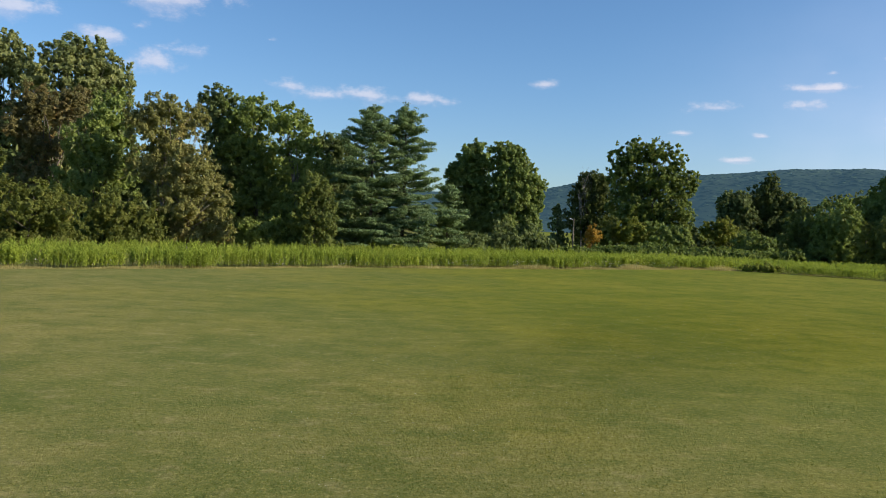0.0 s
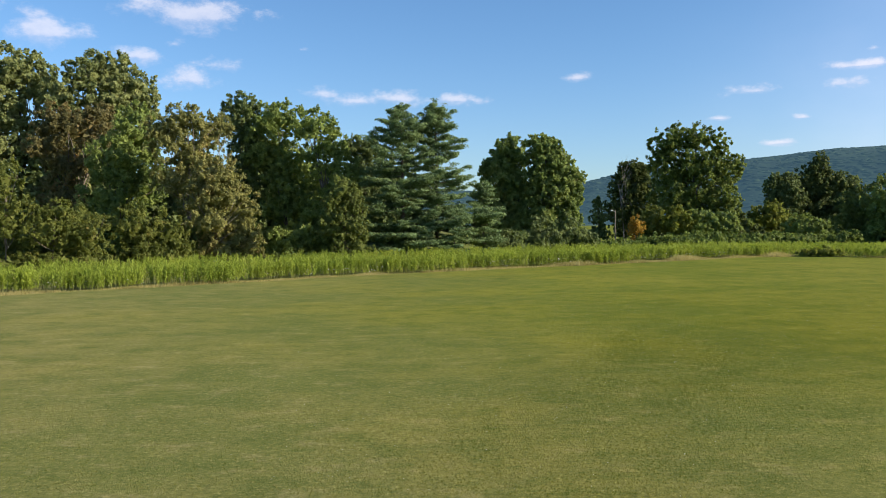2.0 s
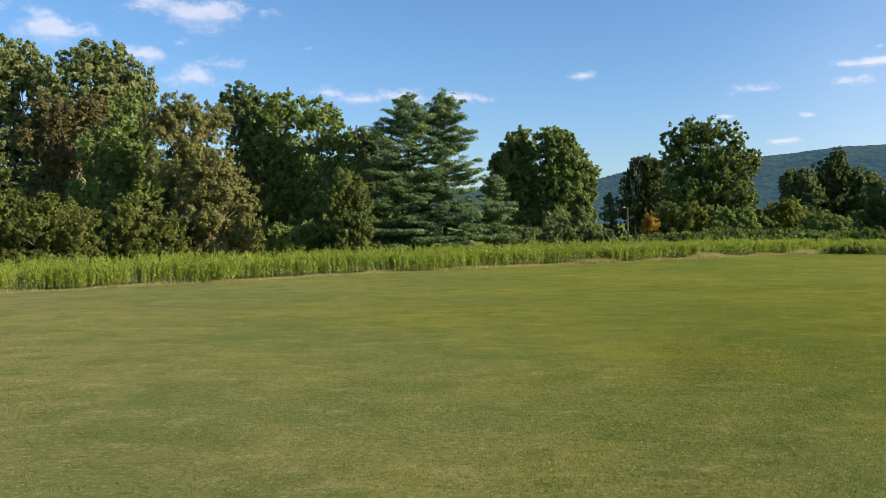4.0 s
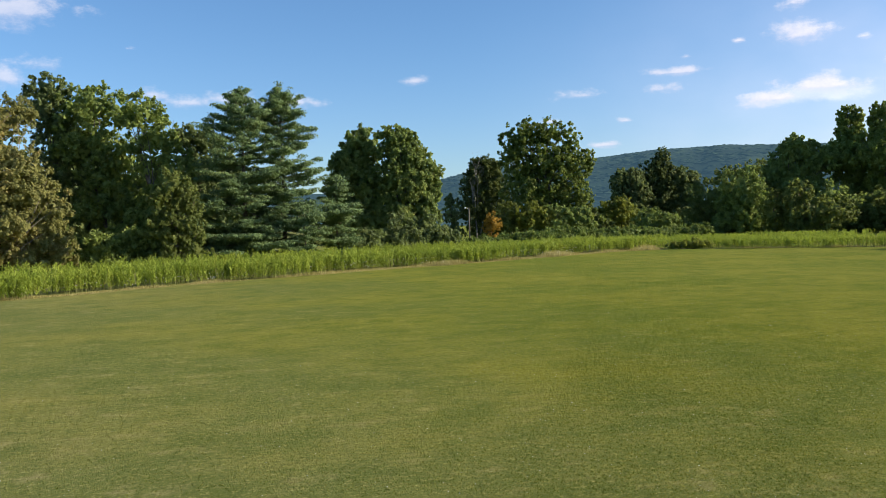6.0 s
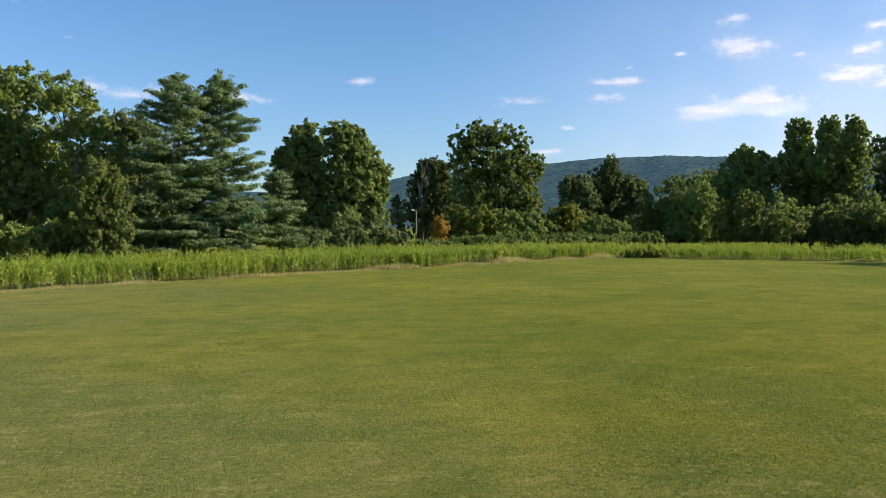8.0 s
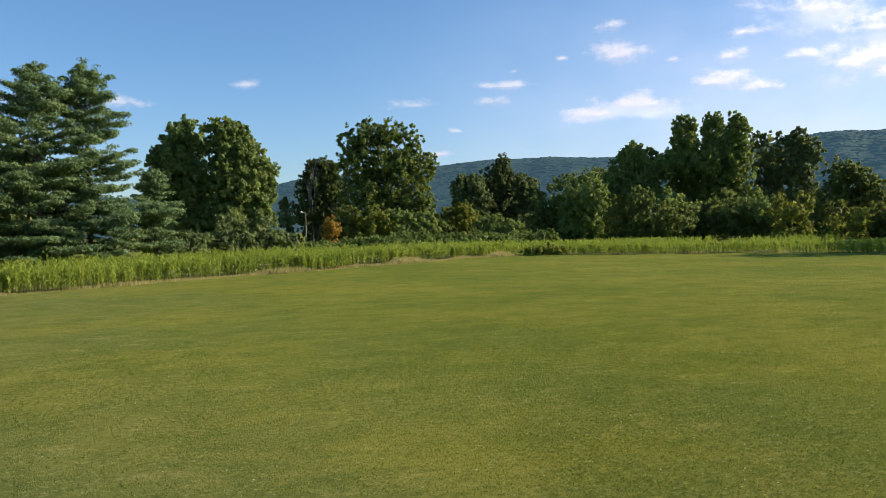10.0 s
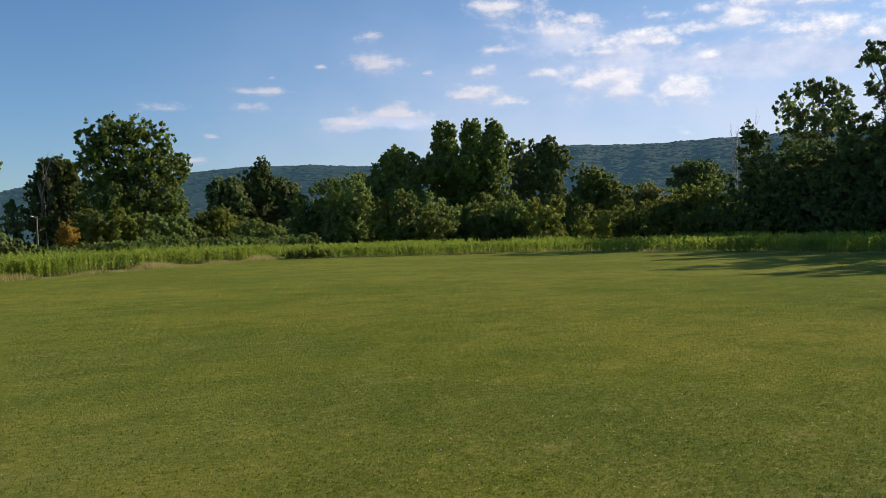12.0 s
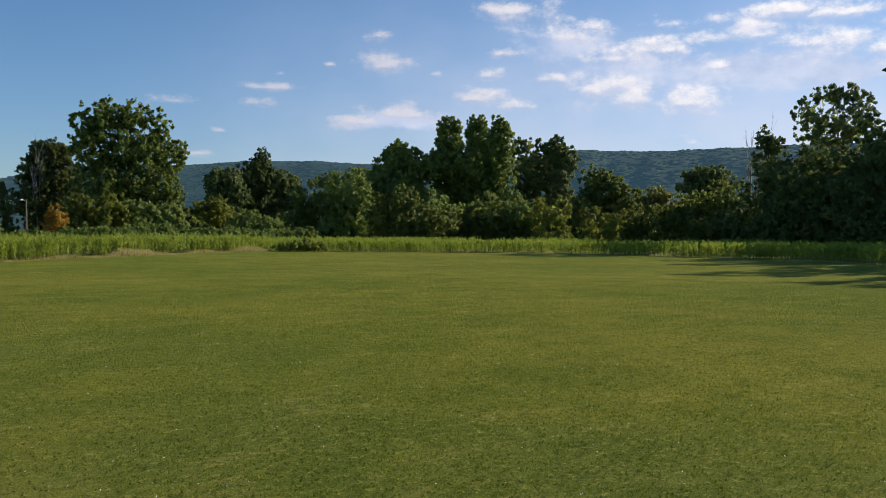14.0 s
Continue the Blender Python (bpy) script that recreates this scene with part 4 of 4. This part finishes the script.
broadleaf('ash_tree', 'green ash tree in the far thicket', 'green', 78.6, 169.5, [(0.1, 7.9, 4.4, 5.0), (0.6, 4.0, 4.7, 3.7)])
broadleaf('distant_tree', 'hazy olive tree seen behind the thicket', 'olive', 112.8, 232.9, [(3.2, 16.3, 4.9, 2.1), (-3.6, 15.3, 4.2, 2.1), (1.7, 12.2, 7.6, 3.8)])
broadleaf('ash_tree', 'green ash tree in the far thicket', 'green', 93.7, 176.8, [(0.1, 18.7, 1.6, 1.1), (0.9, 17.4, 2.3, 1.6), (3.8, 17.4, 1.2, 0.9), (-1.5, 14.8, 3.0, 2.6), (1.8, 13.7, 4.0, 3.0), (-4.0, 12.9, 1.9, 1.9), (-0.4, 9.8, 5.1, 3.7), (-3.8, 6.4, 4.7, 4.2), (2.9, 5.3, 5.1, 4.7), (6.3, 14.3, 2.8, 3.5), (0.2, 16.6, 3.1, 2.6), (0.1, 10.3, 4.7, 5.2), (3.8, 14.3, 2.7, 2.9), (-3.1, 10.9, 2.9, 4.2), (0.1, 4.6, 5.8, 3.7)])
broadleaf('sapling_tree', 'slim light green sapling before the thicket', 'light', 79.5, 159.8, [(0.1, 5.9, 1.6, 2.8), (0.0, 3.4, 2.2, 2.5)])
broadleaf('box_elder_tree', 'olive-green box elder in the far thicket', 'olive', 85.0, 156.3, [(-1.0, 3.8, 3.5, 3.2), (3.5, 3.3, 4.0, 2.8), (-2.4, 7.3, 2.5, 2.5)])
broadleaf('poplar_tree', 'tall columnar poplar with upright branches', 'poplar', 105.6, 176.1, [(-1.3, 23.0, 1.2, 2.2), (0.3, 23.8, 1.1, 1.7), (1.8, 23.1, 1.0, 1.9), (0.1, 19.4, 2.9, 3.4), (-1.1, 14.7, 3.4, 4.1), (0.7, 8.9, 3.9, 4.8), (-0.5, 3.1, 4.3, 3.6), (0.2, 19.5, 2.9, 3.7), (-0.8, 14.1, 4.1, 5.4), (-0.3, 7.0, 4.9, 5.4)])
broadleaf('poplar_tree', 'tall columnar poplar with upright branches', 'poplar', 109.1, 171.0, [(-1.2, 23.2, 1.1, 2.4), (0.8, 23.7, 1.1, 1.9), (-0.0, 20.3, 2.4, 3.4), (-0.6, 15.7, 3.1, 4.1), (-0.8, 10.6, 3.1, 4.5), (-0.5, 4.9, 3.1, 4.5), (0.2, 19.5, 2.8, 3.9), (-0.1, 13.9, 3.9, 5.3), (0.3, 6.8, 4.9, 5.3)])
broadleaf('poplar_tree', 'tall columnar poplar with upright branches', 'poplar', 111.4, 166.7, [(-0.5, 23.2, 1.3, 2.1), (0.9, 21.8, 1.4, 2.1), (-1.4, 19.5, 1.9, 3.3), (0.1, 17.3, 2.1, 3.1), (-1.0, 13.3, 2.6, 4.0), (-2.2, 8.8, 2.8, 4.0), (-1.6, 4.3, 3.1, 4.0), (0.2, 19.2, 2.7, 3.8), (-5.8, 14.9, 5.9, 4.2), (-0.3, 13.7, 3.6, 5.3), (-0.1, 6.2, 4.4, 5.3)])
broadleaf('poplar_tree', 'dark upright poplar showing bare branches', 'back', 122.9, 171.4, [(-2.0, 19.8, 1.5, 1.9), (0.0, 20.2, 1.3, 1.6), (-1.2, 16.4, 2.8, 3.0), (0.1, 12.2, 3.0, 3.5), (-0.5, 7.4, 3.3, 4.0), (1.3, 14.0, 4.0, 4.2), (0.7, 8.2, 4.5, 5.1)])
broadleaf('poplar_tree', 'dark upright poplar showing bare branches', 'back', 125.7, 166.3, [(-2.5, 20.0, 1.4, 1.5), (0.5, 20.4, 1.6, 1.6), (-1.3, 16.8, 3.0, 3.2), (1.9, 16.8, 2.5, 3.0), (-0.1, 12.1, 3.7, 3.7), (0.5, 6.8, 3.7, 4.0), (-0.5, 18.3, 2.7, 2.9), (3.1, 16.7, 2.2, 2.9), (0.1, 13.5, 4.1, 3.6), (0.1, 8.0, 4.4, 4.4)])
broadleaf('vine_bush', 'mound of green vines under the poplars', 'green', 105.4, 153.5, [(0.0, 4.8, 4.8, 3.0)])
broadleaf('box_elder_tree', 'olive-green box elder in the far thicket', 'olive', 116.5, 143.1, [(-1.9, 11.8, 2.6, 2.2), (1.2, 9.8, 2.4, 2.6), (-0.8, 7.2, 4.5, 3.7), (3.2, 6.4, 2.8, 3.3), (-0.5, 10.4, 3.0, 2.5), (2.6, 8.2, 3.3, 3.4), (-2.6, 6.2, 3.8, 2.9)])
broadleaf('shrub', 'yellow-green shrub behind the tall weeds', 'yellow', 100.3, 139.3, [(0.0, 4.5, 3.8, 3.4)])
broadleaf('shrub', 'yellow-green shrub behind the tall weeds', 'yellow', 101.3, 131.5, [(0.0, 2.4, 1.6, 1.6)])
broadleaf('shrub', 'yellow-green shrub behind the tall weeds', 'yellow', 102.5, 127.5, [(0.0, 3.0, 1.8, 2.2)])
broadleaf('sumac_tree', 'tan-tipped sumac tree in the thicket', 'tan', 130.0, 143.4, [(1.0, 8.8, 2.5, 1.6), (-0.6, 6.4, 2.8, 2.5), (2.6, 5.9, 2.5, 2.8), (-2.1, 5.2, 3.5, 2.9)])
broadleaf('spreading_tree', 'dark flat-topped tree behind the thicket', 'dark', 152.4, 147.6, [(-0.7, 13.7, 4.7, 1.9), (-3.0, 11.4, 4.1, 2.3), (3.2, 11.6, 3.4, 2.3), (-0.1, 8.6, 5.8, 3.2)])
broadleaf('vine_bush', 'vine-draped green bush in low sun', 'light', 106.9, 118.0, [(-0.7, 4.7, 2.0, 1.5), (1.0, 3.4, 2.4, 1.7), (-2.0, 3.0, 1.5, 1.3), (0.4, 3.9000000000000004, 3.2, 2.1), (-2.1, 2.9, 2.4, 1.7)])
broadleaf('vine_bush', 'sunlit yellow-green vine-draped bush', 'yellow', 112.4, 114.3, [(-3.7, 5.8, 2.4, 1.3), (-0.9, 6.3, 2.2, 1.4), (1.5, 5.4, 1.7, 1.5), (-1.5, 3.9, 3.7, 2.0), (-0.4, 4.5, 3.4, 1.9)])
broadleaf('vine_bush', 'vine-draped green bush in low sun', 'light', 106.1, 112.6, [(0.0, 2.6, 3.2, 1.2)])
broadleaf('ash_tree', 'shaded dark ash with sun on its edges', 'rdark', 130.8, 117.7, [(-1.8, 17.2, 1.4, 2.1), (0.0, 15.8, 1.7, 2.1), (-1.3, 12.5, 2.7, 3.2), (1.4, 9.7, 3.8, 4.2)])
broadleaf('aspen_tree', 'airy aspen with gaps of sky between leaves', 'airy', 129.1, 107.4, [(-0.0, 23.0, 2.8, 1.8), (-3.2, 21.0, 2.4, 2.4), (2.5, 23.3, 2.2, 1.4), (4.3, 21.5, 2.0, 2.4), (0.4, 19.2, 4.0, 3.0), (3.2, 17.4, 3.0, 2.8), (-2.3, 17.2, 2.8, 2.6), (0.1, 13.1, 5.0, 3.5)])
broadleaf('ash_tree', 'shaded dark ash with sun on its edges', 'rdark', 120.0, 95.0, [(-1.5, 16.9, 1.7, 2.1), (-0.0, 12.6, 2.6, 3.8), (1.1, 7.4, 3.2, 4.4)])
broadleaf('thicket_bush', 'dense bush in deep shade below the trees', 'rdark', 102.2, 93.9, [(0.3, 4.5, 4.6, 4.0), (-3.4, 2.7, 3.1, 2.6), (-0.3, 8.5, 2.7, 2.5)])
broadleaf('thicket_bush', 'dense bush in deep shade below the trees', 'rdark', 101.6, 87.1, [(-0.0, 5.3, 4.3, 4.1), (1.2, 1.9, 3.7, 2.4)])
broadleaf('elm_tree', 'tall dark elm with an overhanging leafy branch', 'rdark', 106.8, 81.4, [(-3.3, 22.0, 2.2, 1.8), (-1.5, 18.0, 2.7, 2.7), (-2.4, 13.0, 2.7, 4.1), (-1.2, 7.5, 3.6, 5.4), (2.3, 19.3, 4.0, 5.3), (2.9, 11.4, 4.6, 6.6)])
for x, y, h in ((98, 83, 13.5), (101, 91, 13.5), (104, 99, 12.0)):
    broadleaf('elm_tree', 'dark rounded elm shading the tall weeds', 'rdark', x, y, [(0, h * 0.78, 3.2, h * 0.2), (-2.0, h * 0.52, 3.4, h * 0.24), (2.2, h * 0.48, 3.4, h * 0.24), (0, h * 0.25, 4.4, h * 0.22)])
conifer("white_pine_tree", "tall white pine with layered level branches", -10.3, 119.6, 21.2, 7.4, 0.05, -0.08, 0.64)
conifer("white_pine_tree", "tall white pine with layered level branches", -6.0, 121.5, 21.0, 6.5, 0.06, 0.18, 0.58)
conifer("white_pine_tree", "young white pine beside two tall ones", 0.4, 125.0, 10.5, 3.6, 0.04)
conifer("white_pine_tree", "young white pine beside two tall ones", -3.4, 116.5, 6.5, 3.2, 0.04)

# ---- undergrowth ----
rng_place = random.Random(5)


def thicket(a, b, count, high, wide, kind, name, label, jitter=2.0, thin=0.52):
    for k in range(count):
        t = (k + 0.5) / count
        x = a[0] + (b[0] - a[0]) * t + rng_place.uniform(-jitter, jitter)
        y = a[1] + (b[1] - a[1]) * t + rng_place.uniform(-jitter, jitter)
        h, w = high * rng_place.uniform(0.5, 1.4), wide * rng_place.uniform(0.7, 1.15)
        broadleaf(name, label, kind, round(x, 1), round(y, 1), [(0, h * 0.55, w, h * 0.45), (w * rng_place.uniform(-0.7, 0.7), h * 0.42, w * 0.7, h * 0.42), (0, h * 0.22, w * 1.05, h * 0.24)],
                  "tree" if "tree" in name else "bush", thin)


thicket((-72, 100), (-40, 108), 7, 6.0, 4.0, "light", "understory_bush", "leafy green bush at the foot of the wood")
thicket((-42, 116), (-14, 124), 6, 3.6, 3.2, "green", "understory_bush", "dark green bush at the foot of the wood")
thicket((-100, 148), (-16, 150), 15, 17.0, 5.8, "dark", "background_tree", "dark wood tree filling gaps behind the front row", 2.0, 0.45)
thicket((3, 130), (16, 139), 4, 3.0, 2.8, "dark", "understory_bush", "dark bush between the pines and the oaks")
thicket((22, 138), (78, 176), 14, 2.1, 4.4, "ivy", "vine_mound", "low mound of dark green brambles and vines")
thicket((38, 200), (64, 205), 5, 5.0, 4.0, "cone", "bush", "dark bush under the large maple")
thicket((62, 222), (104, 224), 7, 6.5, 5.0, "cone", "bush", "dark bush in the far clump")
thicket((76, 176), (102, 164), 6, 8.5, 4.6, "green", "bush", "green bush in the far thicket")
thicket((96, 160), (112, 146), 6, 7.0, 3.8, "olive", "bush", "olive-green bush in the far thicket")
thicket((108, 140), (120, 122), 6, 5.5, 3.6, "light", "bush", "vine-draped bush at the edge of the thicket")
thicket((126, 162), (152, 133), 6, 9.5, 5.0, "olive", "bush", "green bush deep in the thicket")
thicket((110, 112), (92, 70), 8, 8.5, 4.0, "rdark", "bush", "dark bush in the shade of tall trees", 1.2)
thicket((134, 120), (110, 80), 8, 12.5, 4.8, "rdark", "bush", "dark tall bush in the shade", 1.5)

# ---- trees beyond the view on the sunny side, whose shade falls on the lawn ----
for x, y, h in ((91, 62, 18), (95, 68, 18), (82, 45, 20), (76, 32, 22), (86, 53, 21), (84, 22, 17), (82, 10, 16), (86, -2, 16), (118, 72, 22), (126, 82, 23),
                (112, 60, 21), (104, 50, 21), (100, 62, 19), (98, 55, 20), (114, 76, 19), (110, 85, 14), (108, 70, 15)):
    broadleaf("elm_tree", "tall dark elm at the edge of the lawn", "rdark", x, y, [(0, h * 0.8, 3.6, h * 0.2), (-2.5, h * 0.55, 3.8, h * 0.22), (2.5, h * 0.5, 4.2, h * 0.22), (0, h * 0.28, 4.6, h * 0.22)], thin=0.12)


# ---- dry grass, flowers, pole, dead trees ----
def dry_fringe(name, label, line, wide, height, count, mat, seed, inward=0.6):
    rng = np.random.default_rng(seed)
    base = along(line, 0.25)
    at = base[rng.integers(0, len(base), count)]
    back = rng.uniform(-inward, wide, count)
    foot = np.stack([at[:, 0] + at[:, 2] * back, at[:, 1] + at[:, 3] * back, np.zeros(count)], 1) + rng.uniform(-0.3, 0.3, (count, 3)) * (1, 1, 0)
    out = np.stack([rng.normal(size=count) * 0.35, rng.normal(size=count) * 0.35, np.ones(count)], 1)
    tall = height * rng.uniform(0.4, 1.2, (count, 1))
    patch = np.array([noise.noise((x * 0.22, y * 0.22, 4.0)) for x, y, _ in foot])
    tall *= np.clip(0.45 + patch * 1.9, 0.10, 1.15)[:, None]
    side = unit(np.cross(out, rng.normal(size=(count, 3)))) * 0.03
    p = np.stack([foot - side, foot + side, foot + unit(out) * tall], 1).reshape(-1, 3)
    tagged(new(name, mesh_of(name, p, np.arange(3 * count).reshape(-1, 3), mat)), label, "grass", kind="stuff")


dry_fringe("dry_grass", "fringe of dry tan grass at the foot of the weeds", EDGE_LEFT, 0.7, 0.30, 30000, LEAF["dry"], 31, 1.5)
dry_fringe("dry_grass", "patch of reddish dry grass at the lawn corner", [(9, 98.2), (21, 106.8), (33, 115.8), (41, 117.5)], 2.8, 0.6, 26000, LEAF["dry"], 32, 1.2)
dry_fringe("dry_grass", "fringe of dry tan grass at the foot of the weeds", EDGE_RIGHT, 0.6, 0.32, 9000, LEAF["dry"], 33, 0.3)


def flowers(count, line, seed, high, back_to):
    rng = np.random.default_rng(seed)
    base = along(line, 0.25)
    at = base[rng.integers(0, len(base), count)]
    back = rng.uniform(-0.5, back_to, count)
    spots = np.stack([at[:, 0] + at[:, 2] * back, at[:, 1] + at[:, 3] * back, rng.uniform(0.25, high, count)], 1)
    p, f = leaves(rng, spots, np.tile((0.0, -0.5, 0.6), (count, 1)), 0.065, 0.065, 0.5)
    tagged(new("wild_flowers", mesh_of("wild_flowers", p, f, PETAL)), "small white daisies scattered before the weeds", "flowers", kind="stuff")


flowers(200, EDGE_LEFT[1:7], 41, 0.75, 0.8)
flowers(500, EDGE_LEFT[6:10], 42, 0.9, 1.5)


def utility_pole(x, y):
    pole = thing("lamp_pole", x, y, "weathered wooden pole with a pale lamp head", "pole")
    p, f = tube((0, 0, -0.3), (0, 0, 7.6), 0.17, 0.12, 12, 0, None, 6)
    part("post", mesh_of("post", p, f, POLE_WOOD, True), pole)
    bm = bmesh.new()
    bmesh.ops.create_cone(bm, cap_ends=True, segments=14, radius1=0.30, radius2=0.12, depth=0.26, matrix=Matrix.Translation((-0.9, -0.2, 7.55)))
    bmesh.ops.bevel(bm, geom=list(bm.edges), offset=0.02, segments=2, affect="EDGES")
    me = bpy.data.meshes.new("lamp_head")
    bm.to_mesh(me)
    bm.free()
    me.materials.append(LAMP_METAL)
    part("lamp_head", me, pole, "pale grey metal lamp head")
    p, f = tube((0, 0, 7.2), (-0.9, -0.2, 7.7), 0.04, 0.04, 8)
    part("arm", mesh_of("arm", p, f, LAMP_METAL, True), pole)


utility_pole(31.0, 203.0)
broadleaf("weed_clump", "rough green weed clump at the lawn corner", "yellow", 43.5, 115.8, [(0, 0.5, 1.7, 0.6), (1.6, 0.4, 1.4, 0.5), (-1.5, 0.35, 1.2, 0.4)], "weeds")


def dead_tree(name, label, x, y, height, spread, seed, base=0.0):
    rng = np.random.default_rng(seed)
    tree = thing(name, x, y, label, "dead tree")
    pieces = []

    def grow(a, way, l, r, depth):
        b = a + way * l
        pieces.append(tube(a, b, r, r * 0.55, 5, 0.03, rng, 3))
        if depth:
            for _ in range(3):
                t = rng.uniform(0.35, 1.0)
                turned = way + rng.normal(size=3) * spread
                turned[2] = abs(turned[2]) + 0.3
                grow(a + (b - a) * t, turned / np.linalg.norm(turned), l * rng.uniform(0.4, 0.65), r * 0.5, depth - 1)

    for k in range(3):
        lean = np.array((rng.normal() * 0.10, rng.normal() * 0.10, 1.0))
        grow(np.array((rng.normal() * 0.5, rng.normal() * 0.5, base)), lean / np.linalg.norm(lean), height * rng.uniform(0.6, 0.78), 0.14, 3)
    p, f = join(pieces)
    part("trunk", mesh_of("trunk", p, f, BARK_DEAD, True), tree)


dead_tree("dead_tree", "bare grey dead tree standing in the thicket", 133.0, 123.8, 19.5, 0.16, 51)
dead_tree("dead_tree", "bare dead twigs rising out of vines", 35.6, 219.0, 20.5, 0.20, 52)


# ---- mown grass blades ----
def grass_blades(count, seed):
    """Short leaning blades and broad clover leaves, thickest where the camera passes low."""
    rng = np.random.default_rng(seed)
    reach = 5.0 + 40.0 * rng.uniform(0, 1, count) ** 1.35
    t = rng.uniform(0, 1, count)
    lane = np.stack([-1 + 5 * t ** 3, 41 * t - 7], 1)
    turn = np.radians(np.where(t < 0.4, rng.uniform(-33, 32, count), rng.uniform(-18, 34, count) + 36 * np.clip((t - 0.4) / 0.5, 0, 1)))
    foot = np.stack([lane[:, 0] + reach * np.sin(turn), lane[:, 1] + reach * np.cos(turn), np.zeros(count)], 1)
    out = rng.normal(size=(count, 3)) * (0.7, 0.7, 0) + np.array((0, 0, 1.0))
    tall = rng.uniform(0.015, 0.040, (count, 1)) * rng.uniform(0.7, 1.2, (count, 1))
    side = unit(np.cross(out, rng.normal(size=(count, 3)))) * rng.uniform(0.004, 0.013, (count, 1))
    p = np.stack([foot - side, foot + side, foot + unit(out) * tall], 1).reshape(-1, 3)
    tagged(new("grass_blades", mesh_of("grass_blades", p, np.arange(3 * count).reshape(-1, 3), BLADE)), "short mown grass blades with paler tips", "grass", kind="stuff")


grass_blades(400000, 61)


def clover_flowers(count, seed):
    rng = np.random.default_rng(seed)
    reach = 5.0 + 26.0 * rng.uniform(0, 1, count)
    t = rng.uniform(0.2, 1, count)
    turn = np.radians(rng.uniform(-20, 34, count) + 36 * np.clip((t - 0.4) / 0.5, 0, 1))
    spots = np.stack([-1 + 5 * t ** 3 + reach * np.sin(turn), 34 * t + reach * np.cos(turn), rng.uniform(0.035, 0.06, count)], 1)
    p, f = leaves(rng, spots, np.tile((0.0, -0.4, 0.8), (count, 1)), 0.014, 0.015, 0.6)
    tagged(new("clover_flowers", mesh_of("clover_flowers", p, f, PETAL)), "tiny white clover heads sprinkled over the lawn", "flowers", kind="stuff")


clover_flowers(1300, 62)
